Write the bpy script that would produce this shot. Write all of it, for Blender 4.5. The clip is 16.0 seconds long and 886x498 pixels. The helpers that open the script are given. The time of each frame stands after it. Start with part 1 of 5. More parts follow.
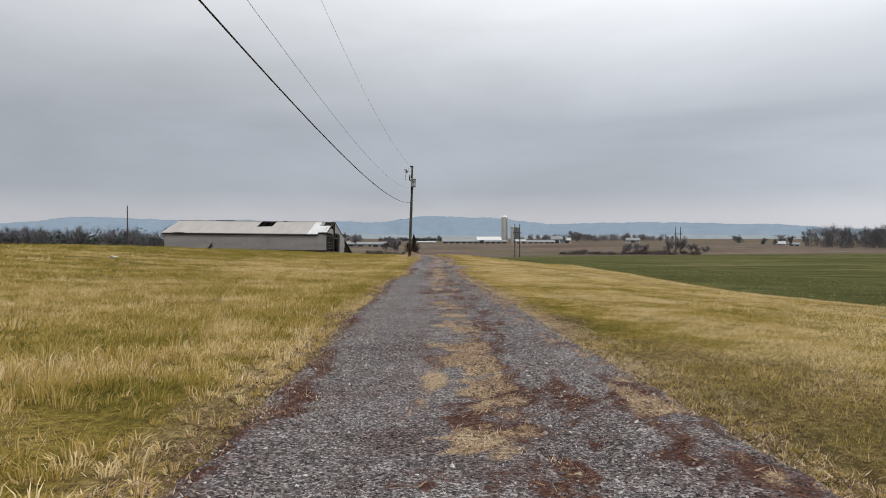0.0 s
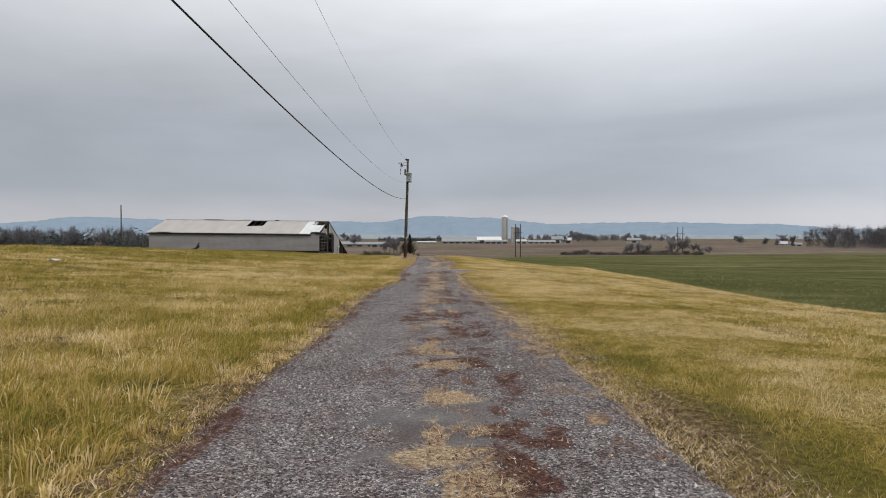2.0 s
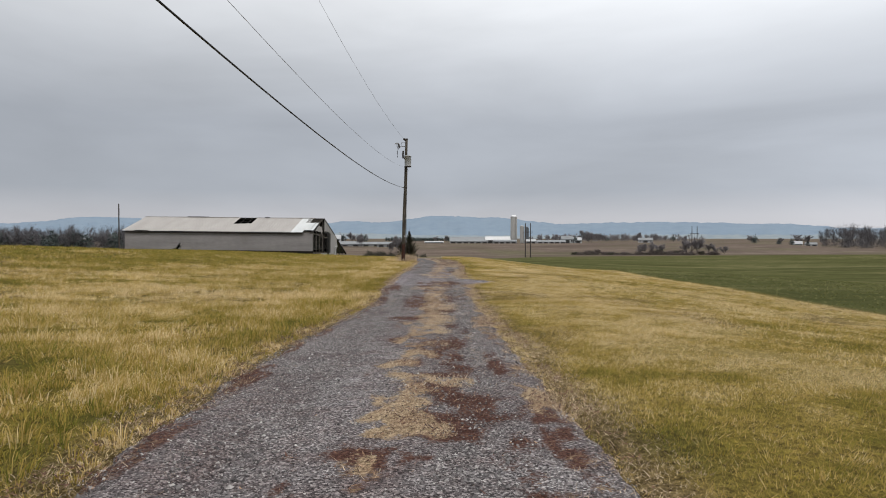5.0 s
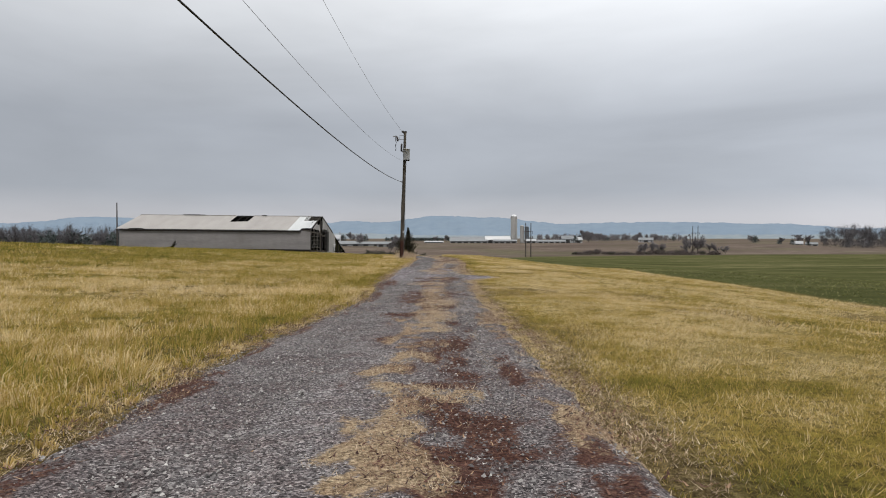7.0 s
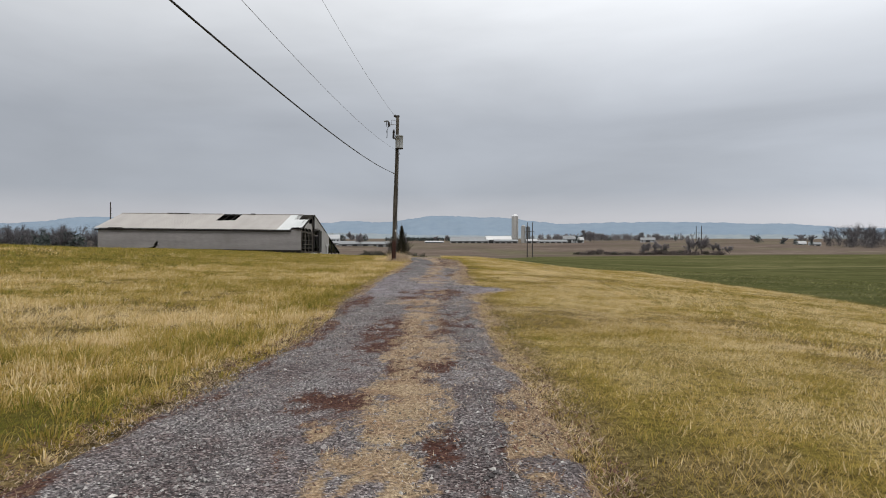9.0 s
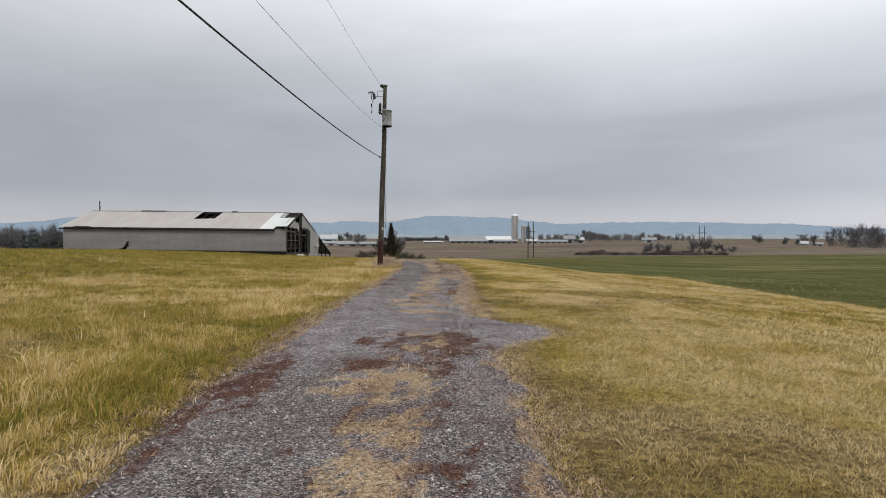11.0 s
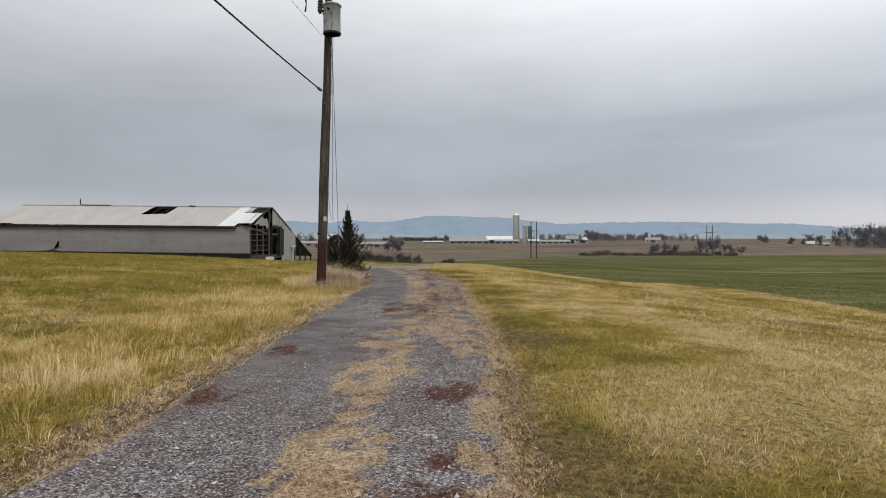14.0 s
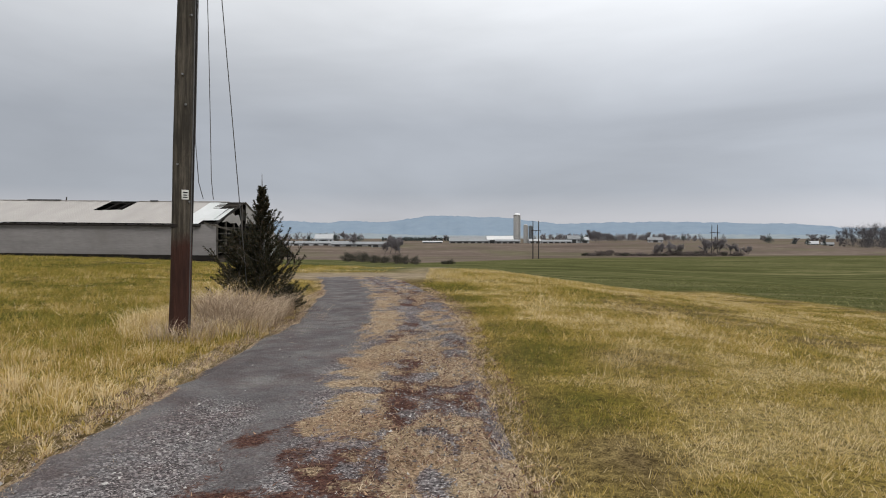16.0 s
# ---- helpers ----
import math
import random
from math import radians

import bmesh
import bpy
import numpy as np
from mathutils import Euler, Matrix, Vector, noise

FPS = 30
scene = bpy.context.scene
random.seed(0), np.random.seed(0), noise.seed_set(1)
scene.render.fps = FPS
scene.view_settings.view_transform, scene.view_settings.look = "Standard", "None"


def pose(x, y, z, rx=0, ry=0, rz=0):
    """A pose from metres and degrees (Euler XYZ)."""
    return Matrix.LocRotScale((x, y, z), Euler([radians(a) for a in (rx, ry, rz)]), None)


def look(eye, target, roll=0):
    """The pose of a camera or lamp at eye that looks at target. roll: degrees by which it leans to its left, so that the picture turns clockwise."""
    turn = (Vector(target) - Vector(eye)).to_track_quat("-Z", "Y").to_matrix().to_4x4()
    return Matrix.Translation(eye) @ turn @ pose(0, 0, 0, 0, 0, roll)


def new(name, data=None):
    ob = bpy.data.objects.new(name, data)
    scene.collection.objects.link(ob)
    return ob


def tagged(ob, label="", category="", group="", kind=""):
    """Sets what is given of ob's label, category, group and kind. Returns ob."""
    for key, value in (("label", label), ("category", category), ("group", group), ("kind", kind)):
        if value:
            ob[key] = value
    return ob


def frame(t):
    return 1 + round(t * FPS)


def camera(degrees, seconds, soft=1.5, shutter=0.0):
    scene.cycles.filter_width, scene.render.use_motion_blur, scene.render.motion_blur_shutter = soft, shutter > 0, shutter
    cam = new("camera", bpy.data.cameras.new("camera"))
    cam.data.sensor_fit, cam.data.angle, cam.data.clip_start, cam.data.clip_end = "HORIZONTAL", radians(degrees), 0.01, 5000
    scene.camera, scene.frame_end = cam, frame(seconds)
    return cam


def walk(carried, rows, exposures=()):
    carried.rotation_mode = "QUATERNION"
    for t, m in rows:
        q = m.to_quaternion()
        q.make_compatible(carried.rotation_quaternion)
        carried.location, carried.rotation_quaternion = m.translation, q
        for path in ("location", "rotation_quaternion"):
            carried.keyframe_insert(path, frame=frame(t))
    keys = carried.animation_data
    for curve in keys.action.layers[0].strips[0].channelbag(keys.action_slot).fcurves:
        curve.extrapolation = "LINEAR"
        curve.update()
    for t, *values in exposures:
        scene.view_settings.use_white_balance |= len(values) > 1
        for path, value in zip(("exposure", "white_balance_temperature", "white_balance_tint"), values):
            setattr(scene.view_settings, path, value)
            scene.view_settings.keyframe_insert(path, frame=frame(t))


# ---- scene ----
# ---------------------------------------------------------------- camera
cam = camera(70, 16.0, soft=1.0)
PATH = [
    (0.0, pose(2.283, -3.144, 1.815, 88.926, 0, -0.950)),
    (0.5, pose(2.313, -1.941, 1.805, 88.926, 0, -0.935)),
    (1.0, pose(2.349, -0.638, 1.807, 88.926, 0, -0.907)),
    (1.5, pose(2.418, 0.760, 1.808, 88.926, 0, -0.940)),
    (2.0, pose(2.502, 2.326, 1.805, 88.926, 0, -0.961)),
    (2.5, pose(2.593, 4.081, 1.806, 88.926, 0, -0.932)),
    (3.0, pose(2.654, 5.972, 1.803, 88.926, 0, -0.711)),
    (3.5, pose(2.694, 7.874, 1.780, 88.926, 0, -0.428)),
    (4.0, pose(2.725, 9.793, 1.741, 88.926, 0, -0.275)),
    (4.5, pose(2.757, 11.720, 1.698, 88.926, 0, -0.256)),
    (4.7, pose(2.772, 12.491, 1.669, 88.926, 0, -0.241)),
    (6.8, pose(2.788, 14.242, 1.351, 88.926, 0, -0.242)),
    (7.0, pose(2.790, 14.696, 1.347, 88.926, 0, -0.242)),
    (7.5, pose(2.819, 15.812, 1.346, 88.926, 0, -0.240)),
    (8.0, pose(2.858, 17.150, 1.345, 88.926, 0, -0.230)),
    (8.5, pose(2.908, 18.721, 1.337, 88.926, 0, -0.234)),
    (9.0, pose(2.962, 20.461, 1.319, 88.926, 0, -0.194)),
    (9.2, pose(2.976, 21.166, 1.316, 88.926, 0, -0.178)),
    (11.3, pose(3.045, 29.523, 1.290, 88.926, 0, -0.278)),
    (11.5, pose(3.068, 30.421, 1.280, 88.926, 0, -0.269)),
    (12.0, pose(3.115, 32.674, 1.252, 88.926, 0, -0.261)),
    (12.5, pose(3.159, 34.984, 1.228, 88.926, 0, -0.277)),
    (13.0, pose(3.217, 37.417, 1.210, 88.926, 0, -0.274)),
    (13.5, pose(3.287, 39.824, 1.202, 88.926, 0, -0.257)),
    (14.0, pose(3.356, 42.208, 1.207, 88.926, 0, -0.267)),
    (14.5, pose(3.420, 44.568, 1.216, 88.926, 0, -0.288)),
    (15.0, pose(3.474, 46.814, 1.196, 88.926, 0, -0.301)),
    (15.5, pose(3.525, 49.082, 1.172, 88.926, 0, -0.301)),
    (16.0, pose(3.575, 51.359, 1.147, 88.926, 0, -0.274)),
]
walk(cam, PATH)

# ---------------------------------------------------------------- sky and sun: a closed overcast, brightest overhead
SUN_ELEV, SUN_TURN = radians(48), radians(150)
world = bpy.data.worlds.new("overcast_sky")
scene.world = world
world.use_nodes = True
wt = world.node_tree
wt.nodes.clear()


def wnode(kind, **props):
    n = wt.nodes.new(kind)
    for k, v in props.items():
        if k == "operation":
            n.operation = v
        elif k == "blend_type":
            n.data_type, n.blend_type = "RGBA", v
    return n


w_out = wnode("ShaderNodeOutputWorld")
w_bg = wnode("ShaderNodeBackground")
w_sky = wnode("ShaderNodeTexSky")
w_sky.sky_type, w_sky.sun_disc = "NISHITA", False
w_sky.sun_elevation, w_sky.sun_rotation = SUN_ELEV, SUN_TURN
w_bg_sky = wnode("ShaderNodeBackground")
w_bg_sky.inputs["Strength"].default_value = 0.05
w_co = wnode("ShaderNodeTexCoord")
w_sep = wnode("ShaderNodeSeparateXYZ")
wt.links.new(w_co.outputs["Generated"], w_sep.inputs[0])
# brightness of the cloud deck by height above the horizon
w_ramp = wnode("ShaderNodeValToRGB")
el = w_ramp.color_ramp.elements
el[0].position, el[0].color = 0.0, (0.548, 0.545, 0.575, 1)
el[1].position, el[1].color = 1.0, (1.95, 1.93, 1.90, 1)
for p, c in ((0.03, (0.535, 0.53, 0.565)), (0.07, (0.425, 0.445, 0.495)), (0.17, (0.435, 0.455, 0.505)), (0.25, (0.585, 0.60, 0.645)),
             (0.35, (0.86, 0.865, 0.90)), (0.55, (1.0, 1.0, 1.0))):
    e = el.new(p)
    e.color = (c[0] * 0.978, c[1], c[2], 1)
wt.links.new(w_sep.outputs["Z"], w_ramp.inputs[0])
# long soft banks of cloud
w_map = wnode("ShaderNodeMapping")
w_map.inputs["Scale"].default_value = (1.2, 1.2, 4.6)
w_map.inputs["Location"].default_value = (3.1, 0.4, 0.2)
w_map.inputs["Rotation"].default_value = (0, radians(5), 0)
wt.links.new(w_co.outputs["Generated"], w_map.inputs["Vector"])
w_n1 = wnode("ShaderNodeTexNoise")
w_n1.inputs["Scale"].default_value, w_n1.inputs["Detail"].default_value, w_n1.inputs["Roughness"].default_value = 1.5, 5, 0.5
w_n1.inputs["Distortion"].default_value = 0.4
wt.links.new(w_map.outputs[0], w_n1.inputs["Vector"])
w_mr = wnode("ShaderNodeMapRange")
for k, v in (("From Min", 0.32), ("From Max", 0.68), ("To Min", 0.88), ("To Max", 1.12)):
    w_mr.inputs[k].default_value = v
wt.links.new(w_n1.outputs["Fac"], w_mr.inputs["Value"])
# the deck is thinner, and so brighter, towards the east
w_east = wnode("ShaderNodeMath", operation="MULTIPLY_ADD")
w_east.inputs[1].default_value, w_east.inputs[2].default_value = 0.24, 1.04
wt.links.new(w_sep.outputs["X"], w_east.inputs[0])
w_mul = wnode("ShaderNodeMath", operation="MULTIPLY")
wt.links.new(w_mr.outputs[0], w_mul.inputs[0])
wt.links.new(w_east.outputs[0], w_mul.inputs[1])
wt.links.new(w_ramp.outputs[0], w_bg.inputs["Color"])
wt.links.new(w_mul.outputs[0], w_bg.inputs["Strength"])
wt.links.new(w_sky.outputs[0], w_bg_sky.inputs["Color"])
w_add = wnode("ShaderNodeMixShader")
w_add.inputs[0].default_value = 0.96
wt.links.new(w_bg_sky.outputs[0], w_add.inputs[1])
wt.links.new(w_bg.outputs[0], w_add.inputs[2])
wt.links.new(w_add.outputs[0], w_out.inputs["Surface"])

sun_data = bpy.data.lights.new("sun", "SUN")
sun_data.energy, sun_data.angle, sun_data.color = 1.0, radians(25), (1.0, 0.96, 0.9)
sun = new("sun", sun_data)
sun.matrix_world = look((40, -30, 60), (40 - math.sin(SUN_TURN) * math.cos(SUN_ELEV), -30 - math.cos(SUN_TURN) * math.cos(SUN_ELEV), 60 - math.sin(SUN_ELEV)))
scene.view_settings.exposure = 0.0

# ---------------------------------------------------------------- materials


class Mat:
    """A small builder of node materials on a Principled shader."""

    def __init__(self, name, rough=0.9, metal=0.0, gloss=0.25):
        self.m = bpy.data.materials.new(name)
        self.m.use_nodes = True
        self.t = self.m.node_tree
        self.p = self.t.nodes["Principled BSDF"]
        self.p.inputs["Roughness"].default_value = rough
        self.p.inputs["Metallic"].default_value = metal
        self.p.inputs["Specular IOR Level"].default_value = gloss
        self.co = self.t.nodes.new("ShaderNodeTexCoord").outputs["Object"]

    def link(self, a, b):
        self.t.links.new(a, b)

    def noise(self, scale, detail=4, rough=0.55, stretch=None, dist=0.0):
        n = self.t.nodes.new("ShaderNodeTexNoise")
        n.inputs["Scale"].default_value, n.inputs["Detail"].default_value = scale, detail
        n.inputs["Roughness"].default_value, n.inputs["Distortion"].default_value = rough, dist
        src = self.co
        if stretch:
            mp = self.t.nodes.new("ShaderNodeMapping")
            mp.inputs["Scale"].default_value = stretch
            self.link(self.co, mp.inputs["Vector"])
            src = mp.outputs[0]
        self.link(src, n.inputs["Vector"])
        return n.outputs["Fac"]

    def voronoi(self, scale, feature="F1", out="Distance"):
        n = self.t.nodes.new("ShaderNodeTexVoronoi")
        n.feature = feature
        n.inputs["Scale"].default_value = scale
        self.link(self.co, n.inputs["Vector"])
        return n.outputs[out]

    def wave(self, scale, direction="X", dist=0.0):
        n = self.t.nodes.new("ShaderNodeTexWave")
        n.bands_direction = direction
        n.inputs["Scale"].default_value, n.inputs["Distortion"].default_value = scale, dist
        self.link(self.co, n.inputs["Vector"])
        return n.outputs["Fac"]

    def attr(self, name):
        n = self.t.nodes.new("ShaderNodeAttribute")
        n.attribute_name = name
        return n.outputs["Fac"]

    def island(self):
        return self.t.nodes.new("ShaderNodeNewGeometry").outputs["Random Per Island"]

    def objrand(self):
        return self.t.nodes.new("ShaderNodeObjectInfo").outputs["Random"]

    def ramp(self, fac, stops):
        n = self.t.nodes.new("ShaderNodeValToRGB")
        e = n.color_ramp.elements
        e[0].position, e[0].color = stops[0][0], (*stops[0][1], 1)
        e[1].position, e[1].color = stops[-1][0], (*stops[-1][1], 1)
        for p, c in stops[1:-1]:
            k = e.new(p)
            k.color = (*c, 1)
        self.link(fac, n.inputs[0])
        return n.outputs[0]

    def mix(self, fac, a, b, mode="MIX"):
        n = self.t.nodes.new("ShaderNodeMix")
        n.data_type, n.blend_type = "RGBA", mode
        for sock, v in ((n.inputs[0], fac), (n.inputs[6], a), (n.inputs[7], b)):
            if isinstance(v, (int, float)):
                sock.default_value = v
            elif isinstance(v, tuple):
                sock.default_value = (*v, 1)
            else:
                self.link(v, sock)
        return n.outputs[2]

    def math(self, op, a, b=0.0, clamp=False):
        n = self.t.nodes.new("ShaderNodeMath")
        n.operation, n.use_clamp = op, clamp
        for sock, v in ((n.inputs[0], a), (n.inputs[1], b)):
            if isinstance(v, (int, float)):
                sock.default_value = v
            else:
                self.link(v, sock)
        return n.outputs[0]

    def rng(self, v, a, b, c=0.0, d=1.0):
        n = self.t.nodes.new("ShaderNodeMapRange")
        self.link(v, n.inputs["Value"])
        for k, x in (("From Min", a), ("From Max", b), ("To Min", c), ("To Max", d)):
            n.inputs[k].default_value = x
        return n.outputs[0]

    def color(self, c):
        if isinstance(c, tuple):
            self.p.inputs["Base Color"].default_value = (*c, 1)
        else:
            self.link(c, self.p.inputs["Base Color"])
        return self

    def bump(self, h, strength=0.4, distance=0.02):
        n = self.t.nodes.new("ShaderNodeBump")
        n.inputs["Strength"].default_value, n.inputs["Distance"].default_value = strength, distance
        self.link(h, n.inputs["Height"])
        self.link(n.outputs[0], self.p.inputs["Normal"])
        return self

    def leafy(self, share=0.3):
        """Lets part of the light through, as thin blades and leaves do."""
        tr = self.t.nodes.new("ShaderNodeBsdfTranslucent")
        mx = self.t.nodes.new("ShaderNodeMixShader")
        mx.inputs[0].default_value = share
        src = self.p.inputs["Base Color"].links
        if src:
            self.link(src[0].from_socket, tr.inputs["Color"])
        else:
            tr.inputs["Color"].default_value = self.p.inputs["Base Color"].default_value
        out = self.t.nodes["Material Output"]
        self.link(self.p.outputs[0], mx.inputs[1])
        self.link(tr.outputs[0], mx.inputs[2])
        self.link(mx.outputs[0], out.inputs["Surface"])
        return self


def two_tone(name, a, b, scale=4.0, rough=0.85, metal=0.0, bump=0.15, fine=60.0, stretch=None, extra=None):
    """A surface of one stuff with stains at one size and grain at another."""
    k = Mat(name, rough, metal)
    big, small = k.noise(scale, 5, 0.6, stretch), k.noise(fine, 3, 0.6, stretch)
    c = k.mix(k.rng(big, 0.3, 0.7), a, b)
    c = k.mix(k.rng(small, 0.25, 0.75, 0.0, 0.35), c, tuple(x * 0.55 for x in a))
    if extra:
        c = k.mix(k.rng(k.noise(scale * 0.37, 6, 0.7), 0.55, 0.72), c, extra)
    k.color(c)
    k.bump(small, bump, 0.01)
    return k.m


# grass ground, winter crop and ploughed land on one sheet
g = Mat("land", 1.0, 0.0, 0.0)
g_mid, g_fine = g.noise(0.9, 5, 0.6), g.math("ADD", g.math("MULTIPLY", g.noise(14, 4, 0.7), 0.5), g.math("MULTIPLY", g.noise(70, 3, 0.7), 0.5))
straw = g.ramp(g.math("ADD", g.math("MULTIPLY", g.attr("pale"), 0.72), g.math("MULTIPLY", g_mid, 0.28)),
               [(0.22, (0.130, 0.118, 0.025)), (0.40, (0.21, 0.168, 0.036)), (0.56, (0.295, 0.222, 0.058)), (0.78, (0.38, 0.29, 0.115))])
# dark gaps between blades, put into the ground colour as fine near-black flecks
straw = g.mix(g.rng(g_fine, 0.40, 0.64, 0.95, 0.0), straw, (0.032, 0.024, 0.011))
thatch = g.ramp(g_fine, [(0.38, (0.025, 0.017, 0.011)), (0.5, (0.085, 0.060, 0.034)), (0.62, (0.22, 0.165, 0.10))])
straw = g.mix(g.math("MULTIPLY", g.attr("worn"), 0.85), straw, thatch)
crop_rows = g.math("ADD", g.math("MULTIPLY", g.noise(0.03, 5, 0.65, (1.0, 2.6, 1), 1.2), 0.65), g.math("MULTIPLY", g.noise(0.5, 5, 0.7, (0.7, 1.6, 1)), 0.35))
crop = g.ramp(crop_rows, [(0.36, (0.040, 0.046, 0.019)), (0.50, (0.070, 0.075, 0.030)), (0.60, (0.125, 0.12, 0.055)), (0.68, (0.20, 0.175, 0.095))])
crop = g.mix(g.rng(g.noise(2.2, 4, 0.7), 0.35, 0.7, 0.35, 0.0), crop, (0.045, 0.04, 0.018))
till = g.ramp(g.noise(0.018, 5, 0.6, (0.5, 1.6, 1), 1.0), [(0.3, (0.085, 0.066, 0.057)), (0.5, (0.128, 0.100, 0.085)), (0.7, (0.19, 0.155, 0.125))])
yard = g.ramp(g.math("ADD", g.math("MULTIPLY", g.noise(1.3, 5, 0.7), 0.5), g.math("MULTIPLY", g.noise(12, 5, 0.75), 0.5)), [(0.36, (0.085, 0.07, 0.055)), (0.5, (0.21, 0.168, 0.12)), (0.64, (0.36, 0.295, 0.205))])
drill = g.math("MULTIPLY", g.rng(g.wave(0.030, "Y", 5.0), 0.86, 0.99), g.rng(g.noise(0.012, 3, 0.5), 0.48, 0.6, 0.0, 0.55))
crop = g.mix(drill, crop, (0.20, 0.18, 0.10))
land = g.mix(g.attr("crop"), straw, crop)
till = g.mix(g.rng(g.noise(0.011, 5, 0.65), 0.48, 0.62, 0.0, 0.6), till, (0.105, 0.105, 0.058))
till = g.mix(g.rng(g.noise(0.11, 5, 0.7), 0.4, 0.65, 0.45, 0.0), till, (0.075, 0.062, 0.05))
land = g.mix(g.attr("till"), land, till)
land = g.mix(g.attr("yard"), land, yard)
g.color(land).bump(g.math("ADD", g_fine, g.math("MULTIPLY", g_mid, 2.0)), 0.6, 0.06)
LAND = g.m

# crushed grey stone with rust-brown leaf litter and bleached grass
r = Mat("gravel", 0.95, 0.0, 0.08)
cell = r.voronoi(78, "F1", "Color")
tone = r.t.nodes.new("ShaderNodeSeparateColor")
r.link(cell, tone.inputs[0])
stone = r.ramp(tone.outputs[0], [(0.0, (0.05, 0.046, 0.047)), (0.45, (0.20, 0.187, 0.192)), (0.8, (0.39, 0.37, 0.37)), (1.0, (0.70, 0.68, 0.67))])
stone = r.mix(r.rng(r.noise(0.8, 6, 0.7), 0.38, 0.66), stone, (0.64, 0.59, 0.59), "MULTIPLY")
stone = r.mix(r.rng(r.noise(130, 3, 0.7), 0.38, 0.62, 0.75, 0.0), stone, (0.25, 0.22, 0.22), "MULTIPLY")
dust = r.ramp(r.math("ADD", r.math("MULTIPLY", r.noise(40, 5, 0.75), 0.5), r.math("MULTIPLY", r.noise(1.6, 5, 0.65), 0.5)), [(0.36, (0.072, 0.067, 0.069)), (0.5, (0.13, 0.122, 0.124)), (0.64, (0.20, 0.188, 0.184))])
stone = r.mix(r.attr("fresh"), stone, (1.2, 1.21, 1.28), "MULTIPLY")
stone = r.mix(r.attr("fines"), stone, dust)
litter = r.ramp(r.noise(38, 4, 0.7), [(0.3, (0.022, 0.012, 0.011)), (0.5, (0.080, 0.038, 0.030)), (0.72, (0.19, 0.115, 0.082))])
bleach = r.ramp(r.noise(34, 5, 0.8), [(0.36, (0.075, 0.052, 0.036)), (0.5, (0.30, 0.222, 0.14)), (0.64, (0.55, 0.44, 0.30))])
grain = r.noise(26, 4, 0.7)
road_c = r.mix(r.rng(r.math("ADD", r.attr("litter"), r.math("MULTIPLY", grain, 0.9)), 0.82, 1.05), stone, litter)
road_c = r.mix(r.rng(r.math("ADD", r.attr("dry"), r.math("MULTIPLY", grain, 0.9)), 0.86, 1.06), road_c, bleach)
road_c = r.mix(r.rng(r.noise(2.4, 5, 0.7), 0.42, 0.66), road_c, (0.74, 0.64, 0.62), "MULTIPLY")
r.color(road_c).bump(r.math("ADD", r.voronoi(46), r.math("MULTIPLY", grain, 0.5)), 0.9, 0.03)
GRAVEL = r.m

k = Mat("grass_blade", 0.9, 0.0, 0.05)
mixv = k.math("ADD", k.math("MULTIPLY", k.island(), 0.62), k.math("MULTIPLY", k.attr("pale"), 0.74))
k.color(k.ramp(mixv, [(0.10, (0.120, 0.134, 0.026)), (0.30, (0.245, 0.208, 0.042)), (0.54, (0.375, 0.272, 0.068)), (0.84, (0.54, 0.39, 0.165)), (1.0, (0.72, 0.58, 0.35))]))
BLADE = k.leafy(0.25).m
k = Mat("dead_grass", 0.85)
k.color(k.ramp(k.math("ADD", k.math("MULTIPLY", k.island(), 0.6), k.math("MULTIPLY", k.noise(1.5), 0.5)),
               [(0.2, (0.13, 0.083, 0.062)), (0.5, (0.41, 0.31, 0.215)), (0.85, (0.66, 0.54, 0.40))]))
DEAD = k.leafy(0.2).m
k = Mat("leaf_litter", 0.85)
k.color(k.ramp(k.island(), [(0.0, (0.035, 0.016, 0.014)), (0.5, (0.088, 0.040, 0.031)), (0.8, (0.17, 0.092, 0.062)), (1.0, (0.36, 0.24, 0.15))]))
LITTER = k.m
k = Mat("crushed_stone", 0.85)
k.color(k.mix(k.rng(k.noise(60, 3), 0.3, 0.7, 0, 0.4), k.ramp(k.island(), [(0.0, (0.035, 0.033, 0.034)), (0.4, (0.12, 0.112, 0.114)), (0.72, (0.24, 0.226, 0.222)), (0.92, (0.40, 0.38, 0.365)), (1.0, (0.62, 0.60, 0.575))]), (0.09, 0.08, 0.077)))
STONE = k.m
k = Mat("crop_leaf", 0.9, 0.0, 0.05)
k.color(k.ramp(k.island(), [(0.0, (0.08, 0.086, 0.03)), (0.6, (0.12, 0.127, 0.042)), (1.0, (0.28, 0.27, 0.13))]))
CROP = k.leafy(0.45).m

# weathered, creosoted pole: grey above, dark red-brown near the ground
k = Mat("pole_wood", 0.85)
fib = k.math("ADD", k.math("MULTIPLY", k.noise(26, 5, 0.75, (1, 1, 0.05)), 0.65), k.math("MULTIPLY", k.noise(5, 5, 0.7, (1, 1, 0.3)), 0.35))
pz = k.t.nodes.new("ShaderNodeSeparateXYZ")
k.link(k.co, pz.inputs[0])
pc = k.ramp(fib, [(0.3, (0.011, 0.009, 0.007)), (0.48, (0.047, 0.040, 0.031)), (0.66, (0.15, 0.128, 0.102))])
pc = k.mix(k.rng(k.noise(1.7, 5, 0.7, (1, 1, 0.5)), 0.46, 0.62, 0.0, 0.55), pc, (0.028, 0.025, 0.021))
